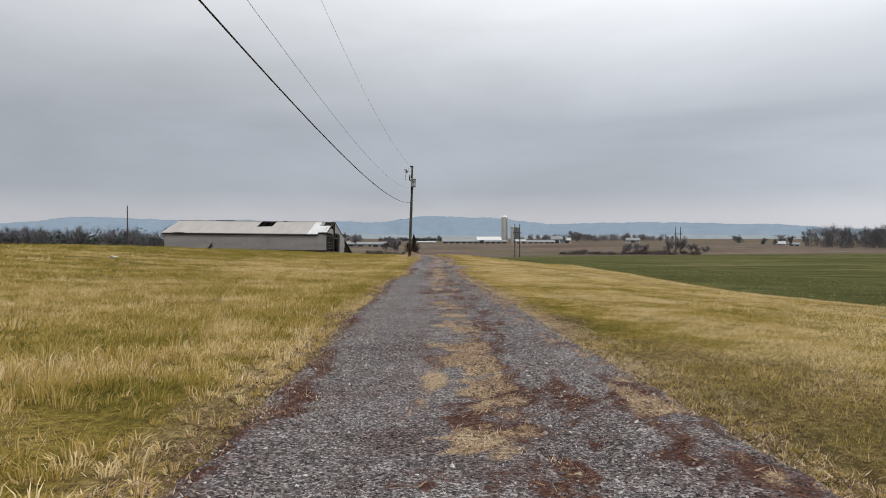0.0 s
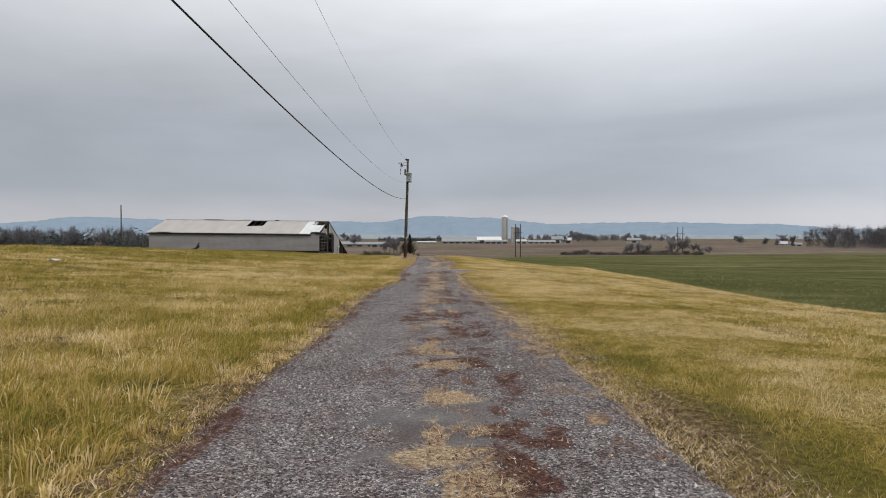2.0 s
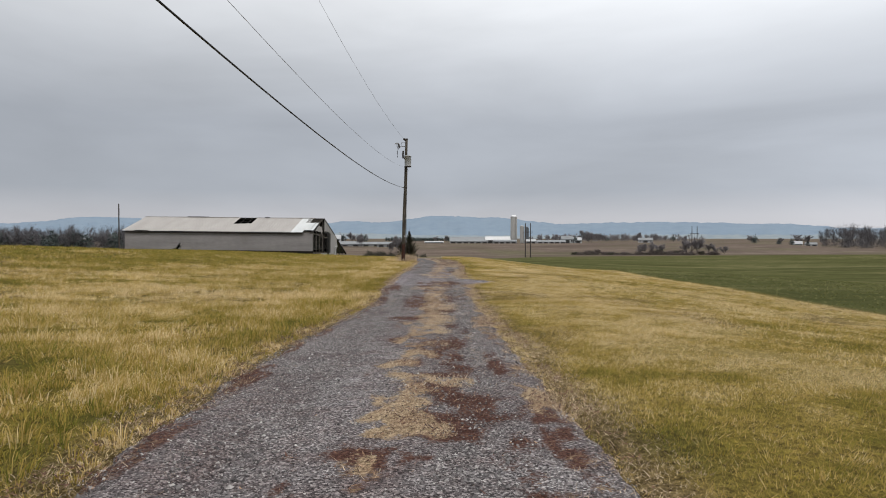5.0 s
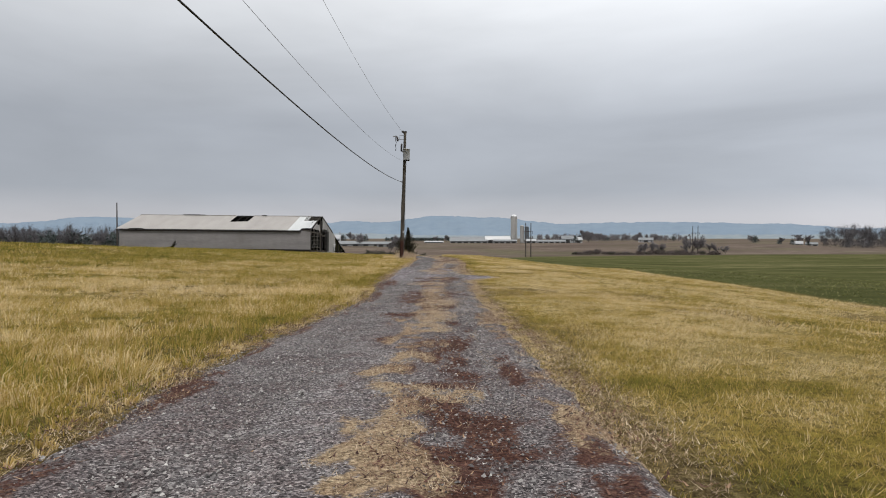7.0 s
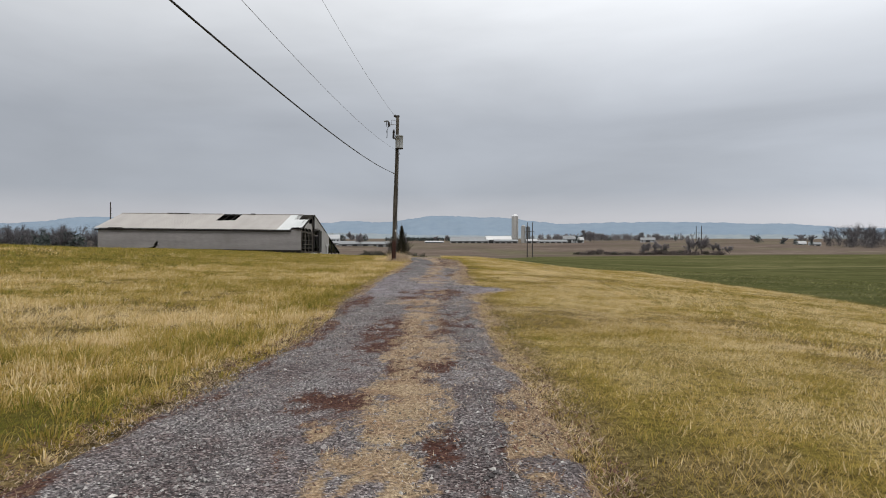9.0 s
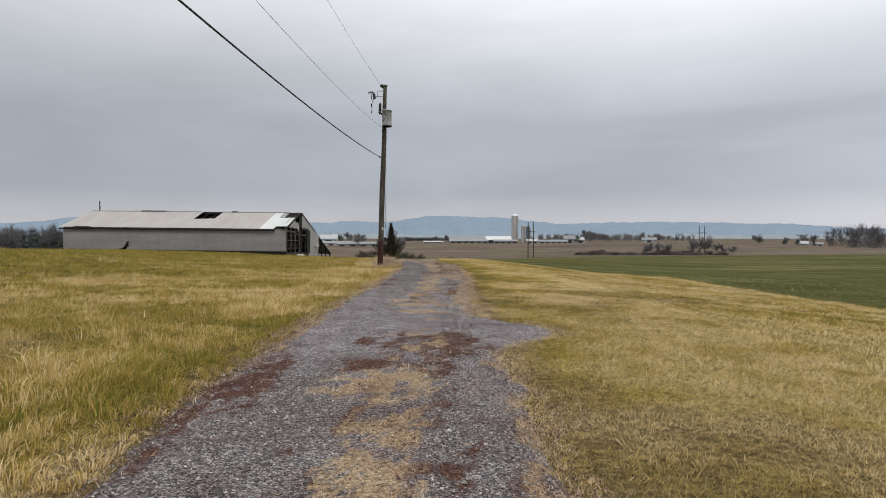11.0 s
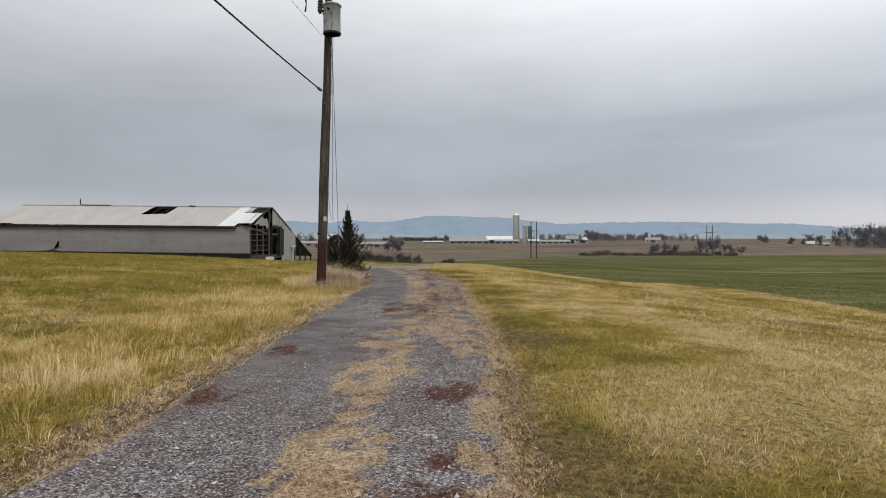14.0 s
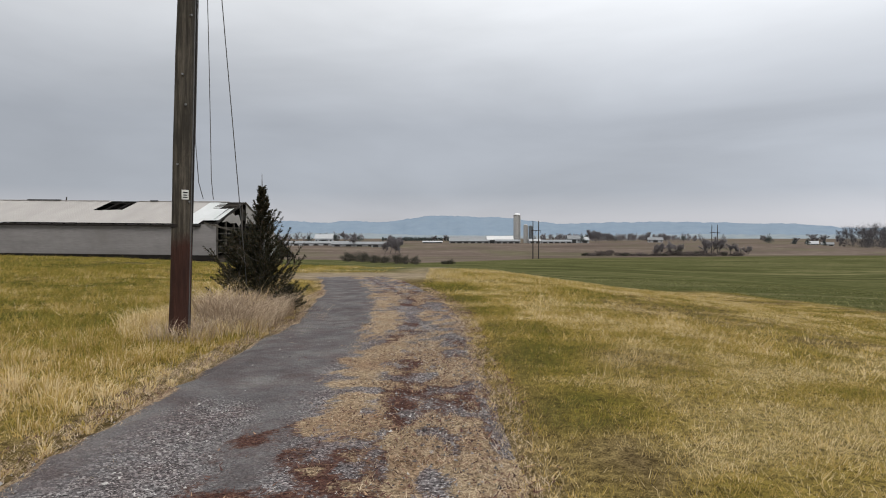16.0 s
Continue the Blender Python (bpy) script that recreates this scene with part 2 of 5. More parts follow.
pc = k.mix(k.rng(k.math("ADD", pz.outputs[2], k.math("MULTIPLY", k.noise(5), 0.3)), 1.45, 1.62, 0.97, 0.0), pc, k.ramp(fib, [(0.3, (0.012, 0.005, 0.004)), (0.7, (0.072, 0.027, 0.018))]))
k.color(pc).bump(fib, 1.0, 0.03)
POLE = k.m
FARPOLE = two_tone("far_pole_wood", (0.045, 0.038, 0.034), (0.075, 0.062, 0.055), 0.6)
TANK = two_tone("painted_grey_steel", (0.23, 0.24, 0.245), (0.33, 0.335, 0.335), 5.0, 0.5, 0.0, 0.05, 25.0, (1, 1, 0.2), (0.15, 0.14, 0.125))
STEEL = two_tone("galvanised_steel", (0.16, 0.16, 0.165), (0.26, 0.26, 0.265), 20, 0.5, 0.6, 0.05)
RUBBER = two_tone("black_cable", (0.012, 0.012, 0.013), (0.022, 0.022, 0.022), 8, 0.6)
BARE = two_tone("bare_conductor", (0.11, 0.11, 0.115), (0.17, 0.17, 0.175), 8, 0.55, 0.3)
PORCELAIN = two_tone("dark_porcelain", (0.028, 0.024, 0.024), (0.05, 0.044, 0.042), 8, 0.25)
TAG = two_tone("white_tag", (0.62, 0.62, 0.6), (0.7, 0.7, 0.68), 12, 0.6)
INK = two_tone("tag_ink", (0.02, 0.02, 0.02), (0.03, 0.03, 0.03), 12, 0.7)
CURTAIN = two_tone("grey_white_curtain", (0.215, 0.198, 0.198), (0.295, 0.275, 0.272), 0.7, 0.7, 0.0, 0.1, 9.0, (0.18, 1, 1.6), (0.20, 0.182, 0.175))
SHEET = two_tone("weathered_roof_sheet", (0.30, 0.28, 0.265), (0.365, 0.343, 0.325), 0.7, 0.55, 0.0, 0.05, 14, (1, 0.3, 0.3))
SHEET_NEW = two_tone("bright_roof_sheet", (0.46, 0.475, 0.475), (0.58, 0.595, 0.60), 0.8, 0.4, 0.0, 0.05, 14, (1, 0.3, 0.3))
SIDING = two_tone("gable_siding", (0.28, 0.264, 0.255), (0.35, 0.332, 0.32), 0.8, 0.6, 0.0, 0.06, 12, (1, 1, 0.3), (0.33, 0.30, 0.27))
TIMBER = two_tone("grey_timber", (0.06, 0.052, 0.044), (0.13, 0.115, 0.098), 1.5, 0.85, 0.0, 0.2, 30)
# dark timber; the barn's eave line and inside use it as painted shade
NEAR_BLACK = two_tone("dark_timber", (0.012, 0.010, 0.009), (0.026, 0.021, 0.019), 1.5, 0.8)
FOOTING = two_tone("stained_footing", (0.009, 0.007, 0.006), (0.022, 0.017, 0.014), 1.2, 0.9, 0, 0.2, 20)
WHITE = two_tone("white_paint", (0.52, 0.52, 0.52), (0.62, 0.62, 0.62), 2.0, 0.6)
SOIL = two_tone("barn_floor_dirt", (0.05, 0.04, 0.03), (0.1, 0.08, 0.06), 1.0, 0.95)
CONCRETE = two_tone("silo_concrete", (0.36, 0.35, 0.34), (0.45, 0.44, 0.42), 0.25, 0.8, 0, 0.1, 3, (1, 1, 0.3))
DOME = two_tone("silo_dome_metal", (0.6, 0.61, 0.62), (0.7, 0.7, 0.71), 0.5, 0.4)
BLUESTEEL = two_tone("dark_glazed_steel", (0.10, 0.115, 0.13), (0.15, 0.165, 0.18), 0.5, 0.5)
# far farm colours are greyed to hold the distance haze
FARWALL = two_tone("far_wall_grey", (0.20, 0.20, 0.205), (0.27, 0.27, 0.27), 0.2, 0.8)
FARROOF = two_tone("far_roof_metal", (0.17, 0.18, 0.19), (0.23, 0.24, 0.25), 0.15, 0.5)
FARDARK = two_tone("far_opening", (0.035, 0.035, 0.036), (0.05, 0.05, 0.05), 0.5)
# white paint dimmed and blued by haze put into its colour
FARWHITE = two_tone("hazy_white_paint", (0.36, 0.37, 0.385), (0.44, 0.45, 0.46), 0.3, 0.7)
BARK = two_tone("grey_bark", (0.11, 0.10, 0.097), (0.16, 0.146, 0.14), 0.8, 0.95)
# bare twigs of far trees, lightened to grey-lavender as painted haze
k = Mat("hazy_twigs", 1.0, 0.0, 0.0)
k.color(k.ramp(k.island(), [(0.0, (0.155, 0.146, 0.156)), (0.6, (0.21, 0.196, 0.203)), (1.0, (0.27, 0.25, 0.25))]))
TWIG = k.m
k = Mat("wood_twigs", 1.0, 0.0, 0.0)
k.color(k.ramp(k.island(), [(0.0, (0.075, 0.073, 0.080)), (0.6, (0.115, 0.109, 0.115)), (1.0, (0.165, 0.155, 0.158))]))
WOODS = k.m
k = Mat("cedar_foliage", 0.85)
k.color(k.ramp(k.island(), [(0.0, (0.013, 0.014, 0.008)), (0.55, (0.032, 0.033, 0.017)), (0.85, (0.058, 0.048, 0.027)), (1.0, (0.11, 0.072, 0.045))]))
CEDAR = k.leafy(0.15).m
# far evergreens, with haze mixed in as a lighter, bluer green
k = Mat("hazy_evergreen", 1.0, 0.0, 0.0)
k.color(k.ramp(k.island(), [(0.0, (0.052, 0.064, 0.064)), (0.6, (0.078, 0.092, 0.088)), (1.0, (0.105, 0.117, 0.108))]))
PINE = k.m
k = Mat("scrub_foliage", 1.0, 0.0, 0.0)
k.color(k.ramp(k.island(), [(0.0, (0.045, 0.045, 0.036)), (0.6, (0.07, 0.067, 0.053)), (1.0, (0.10, 0.092, 0.072))]))
SCRUB = k.m
k = Mat("hedge_twigs", 1.0, 0.0, 0.0)
k.color(k.ramp(k.island(), [(0.0, (0.08, 0.067, 0.063)), (0.6, (0.125, 0.105, 0.098)), (1.0, (0.18, 0.152, 0.138))]))
HEDGE = k.m
# the ridge's base colour is blue because distance haze is painted into it
k = Mat("hazy_ridge", 1.0, 0.0, 0.0)
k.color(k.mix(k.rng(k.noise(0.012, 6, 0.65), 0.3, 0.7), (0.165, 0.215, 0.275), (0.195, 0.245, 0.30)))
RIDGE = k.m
# paler grey-blue foothill, its haze likewise put into the base colour
k = Mat("hazy_foothill", 1.0, 0.0, 0.0)
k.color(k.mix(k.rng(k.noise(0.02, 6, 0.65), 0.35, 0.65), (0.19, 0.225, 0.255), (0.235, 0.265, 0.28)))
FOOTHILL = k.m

# ---------------------------------------------------------------- building helpers


def part(name, bm, material, parent=None, label="", smooth=False):
    """Links a bmesh as one mesh object, under a thing or a part."""
    me = bpy.data.meshes.new(name)
    bm.to_mesh(me)
    bm.free()
    me.materials.append(material)
    if smooth:
        me.polygons.foreach_set("use_smooth", [True] * len(me.polygons))
    ob = new(name, me)
    ob.parent = parent
    if label:
        ob["label"] = label
    return ob


def thing(name, label, category, m=None, group="", kind=""):
    """An empty at the thing's base, which holds its parts."""
    ob = tagged(new(name), label, category, group, kind)
    if m is not None:
        ob.matrix_basis = m
    return ob


def arrays(name, verts, faces, material, parent=None, label="", smooth=False, attrs=None):
    """One mesh out of numpy arrays; faces all have the same number of corners."""
    me = bpy.data.meshes.new(name)
    n, f, c = len(verts), len(faces), faces.shape[1]
    me.vertices.add(n)
    me.vertices.foreach_set("co", np.ascontiguousarray(verts, dtype=np.float32).ravel())
    me.loops.add(f * c)
    me.loops.foreach_set("vertex_index", np.ascontiguousarray(faces, dtype=np.int32).ravel())
    me.polygons.add(f)
    me.polygons.foreach_set("loop_start", np.arange(0, f * c, c, dtype=np.int32))
    me.polygons.foreach_set("use_smooth", np.full(f, smooth))
    for key, val in (attrs or {}).items():
        a = me.attributes.new(key, "FLOAT", "POINT")
        a.data.foreach_set("value", np.ascontiguousarray(val, dtype=np.float32))
    me.update(calc_edges=True)
    me.validate()
    me.materials.append(material)
    ob = new(name, me)
    ob.parent = parent
    if label:
        ob["label"] = label
    return ob


def add_box(bm, lo, hi, m=None, bevel=0.0):
    vs = [bm.verts.new((x, y, z)) for z in (lo[2], hi[2]) for y in (lo[1], hi[1]) for x in (lo[0], hi[0])]
    fs = [bm.faces.new([vs[i] for i in q]) for q in ((0, 2, 3, 1), (4, 5, 7, 6), (0, 1, 5, 4), (2, 6, 7, 3), (0, 4, 6, 2), (1, 3, 7, 5))]
    if bevel:
        es = list({e for f in fs for e in f.edges})
        out = bmesh.ops.bevel(bm, geom=es, offset=bevel, segments=1, affect="EDGES")
        vs = list({v for f in out["faces"] for v in f.verts} | {v for v in vs if v.is_valid})
    if m is not None:
        bmesh.ops.transform(bm, matrix=m, verts=vs)
    return bm


def boxed(lo, hi, m=None, bevel=0.0):
    return add_box(bmesh.new(), lo, hi, m, bevel)


def add_tube(bm, points, radii, sides=8, cap=True):
    """A tube along points, with a radius at each."""
    rings = []
    pts = [Vector(p) for p in points]
    for i, p in enumerate(pts):
        d = (pts[min(i + 1, len(pts) - 1)] - pts[max(i - 1, 0)]).normalized()
        a = d.cross(Vector((0, 0, 1)) if abs(d.z) < 0.95 else Vector((1, 0, 0))).normalized()
        b = d.cross(a)
        rings.append([bm.verts.new(p + (a * math.cos(t) + b * math.sin(t)) * radii[i]) for t in (2 * math.pi * j / sides for j in range(sides))])
    for u, v in zip(rings, rings[1:]):
        for j in range(sides):
            bm.faces.new((u[j], u[(j + 1) % sides], v[(j + 1) % sides], v[j]))
    if cap:
        bm.faces.new(rings[0][::-1])
        bm.faces.new(rings[-1])
    return bm


def tube(points, radii, sides=8, cap=True):
    if isinstance(radii, (int, float)):
        radii = [radii] * len(points)
    return add_tube(bmesh.new(), points, radii, sides, cap)


def lathe(profile, sides=24):
    """A body of revolution about z, from (radius, height) pairs, closed at both ends."""
    bm = bmesh.new()
    rings = [[bm.verts.new((r * math.cos(2 * math.pi * j / sides), r * math.sin(2 * math.pi * j / sides), h)) for j in range(sides)] for r, h in profile]
    for u, v in zip(rings, rings[1:]):
        for j in range(sides):
            bm.faces.new((u[j], u[(j + 1) % sides], v[(j + 1) % sides], v[j]))
    bm.faces.new(rings[0][::-1])
    bm.faces.new(rings[-1])
    return bm


def value_noise(x, y, seed=0):
    """Smooth noise in 0..1 over the plan, one cell a unit."""
    xi, yi = np.floor(x).astype(np.int64), np.floor(y).astype(np.int64)
    fx, fy = x - xi, y - yi
    fx, fy = fx * fx * (3 - 2 * fx), fy * fy * (3 - 2 * fy)

    def h(a, b):
        v = np.sin(a * 127.1 + b * 311.7 + seed * 74.7) * 43758.5453
        return v - np.floor(v)
    return (h(xi, yi) * (1 - fx) + h(xi + 1, yi) * fx) * (1 - fy) + (h(xi, yi + 1) * (1 - fx) + h(xi + 1, yi + 1) * fx) * fy


def fbm(x, y, seed=0, octaves=4):
    out, amp, tot = 0, 1.0, 0.0
    for i in range(octaves):
        out = out + amp * value_noise(x * 2 ** i, y * 2 ** i, seed + i * 13)
        tot += amp
        amp *= 0.55
    return out / tot


def smooth(v):
    v = np.clip(v, 0, 1)
    return v * v * (3 - 2 * v)


# ---------------------------------------------------------------- the lie of the land


def road_line(y):
    """Centre of the drive."""
    return np.interp(y, [-40, 5, 20, 30, 43, 54, 61, 66, 70, 75, 80], [2.4, 2.38, 2.22, 2.4, 2.72, 2.68, 2.6, 2.15, 1.6, 0.6, -0.9])


def road_half(y, right):
    """Half width of the drive to its ragged edge; a short spur leaves it to the right."""
    west = road_line(y) - np.interp(y, [-40, 0, 4, 7, 12, 16, 20, 22, 25, 29, 32, 34, 39, 44, 47, 52, 56, 61], [1.1, 1.1, 1.06, 0.88, 0.87, 0.76, 0.58, 0.62, 0.84, 1.08, 1.0, 0.82, 0.86, 0.92, 1.06, 1.08, 1.1, 1.02])
    east = np.interp(y, [-40, 0, 4, 14, 20, 24, 30, 34, 36, 41, 44, 48, 51, 56, 61], [4.05, 4.05, 3.98, 3.96, 3.76, 3.71, 3.66, 3.72, 3.66, 3.70, 3.71, 3.86, 4.0, 3.98, 3.9]) - road_line(y)
    tail = smooth((y - 59) / 5)
    west, east = west + (1.5 - west) * tail, east + (1.5 - east) * tail
    return np.where(right, east + 1.0 * np.exp(-((y - 37.8) / 1.05) ** 2), west)


def height(x, y):
    """Height of the ground: a low swell to the west, a fall to the east, the valley ahead."""
    x, y = np.asarray(x, float), np.asarray(y, float)
    z = np.interp(y, [-400, -60, -10, 0, 10, 20, 30, 40, 50, 60, 75, 90, 108, 130, 170, 250, 400, 500, 650, 1000, 5000],
                  [4, 2.1, 0.92, 0.68, 0.40, 0.13, -0.10, -0.13, -0.18, -0.27, -0.45, -0.82, -1.55, -2.60, -4.3, -6.8, -10.8, -11.2, -5.0, -4.2, -4.2])
    west = np.interp(y, [-60, 57, 75, 108, 130, 300, 600], [1.4, 1.3, 0.8, 0.95, 1.1, 1.0, 0.0])
    z = z + west * smooth((-x - 1) / 31)
    east = np.interp(y, [0, 20, 40, 73, 85, 110, 200], [0.75, 0.8, 0.95, 1.15, 1.5, 1.2, 0.0])
    z = z - east * smooth((x - 4.2) / 15)
    z = z - np.interp(y, [-60, 100, 200, 400], [4.2, 3.2, 1.5, 0.0]) * smooth((x - 17) / 65)
    z = z - 6 * smooth((x - 330) / 120) * smooth((y - 480) / 150) * smooth((1100 - y) / 200)
    near = smooth((160 - y) / 80)
    z = z + near * 0.16 * (fbm(x * 0.09, y * 0.09, 5, 3) - 0.5) * smooth((np.abs(x - 2.4) - 1.5) / 4)
    z = z + near * 0.05 * (fbm(x * 0.7, y * 0.7, 9, 2) - 0.5) * smooth((np.abs(x - 2.4) - 1.7) / 1.0)
    return z


def gz(x, y):
    return float(height(np.array([x]), np.array([y]))[0])


def crop_edge(y):
    """Where the mown grass ends and the winter crop begins."""
    return np.interp(y, [-60, 19, 40, 60, 74, 85, 92, 100], [16.5, 17.8, 17.6, 18.2, 19.6, 21.8, 20, 4]) + 0.8 * (value_noise(y * 0.16, y * 0 + 3.3, 4) - 0.5)


def grass_tone(x, y):
    """How bleached the grass is, 0 green to 1 straw: broad drifts, clumps and small tufts."""
    d_w = np.maximum(road_line(y) - 1.55 - x, 0)
    d_e = np.maximum(x - road_line(y) - road_half(y, True), 0)
    drift, clump, tuft = fbm(x * 0.10, y * 0.16, 85, 3), fbm(x * 0.5, y * 0.8, 87, 3), fbm(x * 2.3, y * 2.3, 89, 2)
    t = 0.57 + 0.8 * (drift - 0.5) + 1.3 * (clump - 0.5) + 0.9 * (tuft - 0.5)
    t = t - 0.17 * np.exp(-((d_w - 0.7) / 0.45) ** 2) * (d_w > 0) + 0.30 * np.exp(-(d_w / 0.25) ** 2) * (d_w > 0)
    t = t - (0.24 + 0.20 * smooth((y - 34) / 10)) * np.exp(-((d_e - 0.5) / 0.85) ** 2) * (d_e > 0) + 0.35 * np.exp(-(d_e / 0.22) ** 2) * (d_e > 0)
    t = t + np.where(x < 2.4, -0.04, 0.17) - 0.16 * smooth((y - 33) / 4) * smooth((50 - y) / 6) * smooth((x + 7) / 3) * (x < 2.4) - 0.2 * smooth((y - 60) / 16) * (x > 2.4) - 0.26 * smooth((-x - 5) / 12) - 0.40 * smooth((y - 40) / 20) * smooth((d_w - 0.6) / 2.5)
    t = t + 0.4 * np.exp(-((x - crop_edge(y) + 0.5) / 0.6) ** 2) - 0.3 * smooth(1.4 - np.hypot((x - 5.0) / 0.9, (y - 7.4) / 2.4))
    return np.clip(t, 0, 1)


def graded(stops):
    """Grid lines with a step that changes from stretch to stretch: (from, to, step)."""
    return np.unique(np.concatenate([np.arange(a, b, s) for a, b, s in stops] + [[stops[-1][1]]]))


# ---------------------------------------------------------------- ground sheet
gx = graded([(-4600, -1000, 400), (-1000, -300, 50), (-300, -70, 10), (-70, -14, 1.2), (-14, 28, 0.4), (28, 70, 1.2), (70, 300, 10), (300, 1000, 35), (1000, 4600, 400)])
gy = graded([(-600, -60, 60), (-60, -8, 3), (-8, 84, 0.4), (84, 150, 1.5), (150, 320, 6), (320, 1000, 20), (1000, 4800, 400)])
GX, GY = np.meshgrid(gx, gy)
GZ = height(GX, GY)
lane = road_line(GY)
on_road = (GX > lane - road_half(GY, False) - 0.1) & (GX < lane + road_half(GY, True) + 0.1) & (GY < 76)
GZ = np.where(on_road, GZ - 0.07, GZ)
crop_a = smooth((GX - crop_edge(GY)) / 0.8) * (GY > -300)
crop_a = np.where(GY > 84, smooth((GY - 84 - 0.25 * np.abs(GX)) / 5) * (GX > -60) * (GX < 22) + crop_a * (GX >= 22), crop_a)
tl = np.interp(GX, [-200, -60, 0, 60, 250, 700], [170, 190, 230, 400, 455, 520])
till_a = smooth((GY - tl) / 25)
yard_a = smooth(1.3 - np.abs(GY - 79.5 - 0.5 * fbm(GX * 0.3, GY * 0 + 1, 2)) / 5.0) * smooth((GX + 5) / 3) * smooth((4.5 - GX) / 2)
track = smooth(1 - np.abs(GX - 2.2 - (GY - 78) * 0.035) / 2.4) * smooth((GY - 77) / 4) * smooth((118 - GY) / 12)
yard_a = np.maximum(yard_a, 0.85 * track * (0.5 + 0.5 * fbm(GX * 0.5, GY * 0.2, 8)))
edge_d = np.minimum(np.abs(GX - lane + road_half(GY, False)), np.abs(GX - lane - road_half(GY, True)))
worn_a = smooth(1 - edge_d / 0.7) * (GY < 78)
worn_a = np.maximum(worn_a, smooth((fbm(GX * 0.35, GY * 0.22, 21) - 0.60) / 0.08) * 0.7)
worn_a = np.maximum(worn_a, smooth(1 - np.hypot((GX - 4.6) / 0.7, (GY - 50.8) / 1.3)) * 1.2)
worn_a = np.maximum(worn_a, smooth(1.3 - np.hypot((GX - 4.45) / 0.4, (GY - 6.9) / 1.3)))
worn_a = np.maximum(worn_a, smooth(1 - np.hypot((GX - 4.7) / 0.6, (GY - 55.2) / 1.2)))
ny, nx = GX.shape
idx = np.arange(ny * nx).reshape(ny, nx)
quads = np.stack([idx[:-1, :-1], idx[:-1, 1:], idx[1:, 1:], idx[1:, :-1]], -1).reshape(-1, 4)
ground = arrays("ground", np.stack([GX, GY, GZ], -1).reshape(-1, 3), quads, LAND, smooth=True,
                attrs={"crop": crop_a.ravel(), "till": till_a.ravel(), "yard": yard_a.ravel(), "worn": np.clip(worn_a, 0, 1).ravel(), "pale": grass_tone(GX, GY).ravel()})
tagged(ground, "rolling pasture, green winter crop and tan ploughed land", "ground", kind="structure")

# ---------------------------------------------------------------- gravel drive


# mats on the drive: place, half width, half length
STRAW_SOUTH = ((2.28, 2.0, 0.12, 0.5), (2.77, 2.5, 0.17, 0.8), (2.72, 3.7, 0.2, 0.5), (2.55, 0.3, 0.22, 0.3), (2.5, 6.0, 0.2, 0.25), (2.72, 5.5, 0.22, 0.4), (2.68, 7.5, 0.25, 0.3), (2.65, 9.0, 0.28, 0.3),
               (2.46, 10.2, 0.14, 0.3), (2.68, 9.8, 0.14, 0.2), (2.4, 15.5, 0.16, 0.45), (2.9, 15.5, 0.12, 0.5), (2.65, 13.2, 0.2, 0.3), (2.53, 18.5, 0.2, 0.25), (2.85, 19.5, 0.3, 0.35), (2.44, 21.1, 0.16, 0.35))
STRAW_MIDDLE = ((2.6, 23.7, 0.36, 0.7), (2.68, 25.4, 0.38, 1.5), (2.72, 27.9, 0.4, 1.5), (2.66, 30.8, 0.36, 2.0), (2.55, 34.2, 0.55, 0.75), (2.65, 37.3, 0.42, 0.16), (2.63, 41.5, 0.58, 0.42), (2.2, 42.4, 0.3, 0.4),
                (2.41, 43.9, 0.28, 0.9), (2.63, 45.9, 0.3, 1.0), (2.62, 48.4, 0.32, 1.0), (2.7, 40.2, 0.4, 0.3), (3.15, 41.4, 0.25, 0.25), (3.55, 42.5, 0.22, 2.6))
STRAW_NORTH = ((2.93, 50.3, 0.2, 0.4), (3.0, 51.6, 0.22, 0.6), (2.6, 51.2, 0.22, 0.4), (2.5, 50.2, 0.3, 0.35), (2.8, 52.6, 0.32, 0.3), (2.6, 53.9, 0.25, 0.3), (3.3, 52.0, 0.25, 1.2), (2.7, 57.5, 0.25, 0.45),
               (2.95, 56.1, 0.28, 0.5), (3.2, 59.5, 0.3, 1.5), (2.65, 62.0, 0.3, 2.0), (2.4, 66.0, 0.3, 2.0))
LEAVES_SOUTH = ((2.22, -0.3, 0.15, 0.15), (2.8, -0.3, 0.3, 0.4), (2.68, 0.8, 0.32, 0.8), (3.3, 1.5, 0.14, 0.8), (3.75, 0.6, 0.28, 1.6), (0.98, 0.3, 0.2, 0.8), (2.5, 14.6, 0.45, 0.25), (2.52, 11.0, 0.22, 0.3),
                (2.87, 12.2, 0.14, 0.4), (2.12, 13.5, 0.3, 0.25), (3.25, 11.6, 0.13, 0.6), (2.97, 22.2, 0.13, 0.75), (3.42, 20.3, 0.1, 0.9), (3.6, 17.8, 0.12, 1.2), (2.3, 17.0, 0.3, 0.3))
LEAVES_NORTH = ((2.12, 29.6, 0.36, 1.9), (2.05, 25.3, 0.34, 0.5), (2.36, 25.4, 0.24, 0.4), (2.96, 24.3, 0.16, 0.5), (2.59, 28.7, 0.4, 0.22), (2.3, 35.1, 0.42, 0.4), (3.0, 34.9, 0.3, 0.5), (1.2, 34.6, 0.28, 1.7),
                (2.03, 36.7, 0.2, 0.45), (1.38, 47.6, 0.28, 0.35), (1.52, 49.8, 0.25, 0.35), (3.41, 47.8, 0.3, 0.4), (2.43, 55.4, 0.3, 0.4), (2.7, 54.3, 0.35, 0.4), (3.64, 55.0, 0.15, 0.3), (3.52, 57.6, 0.16, 2.2))


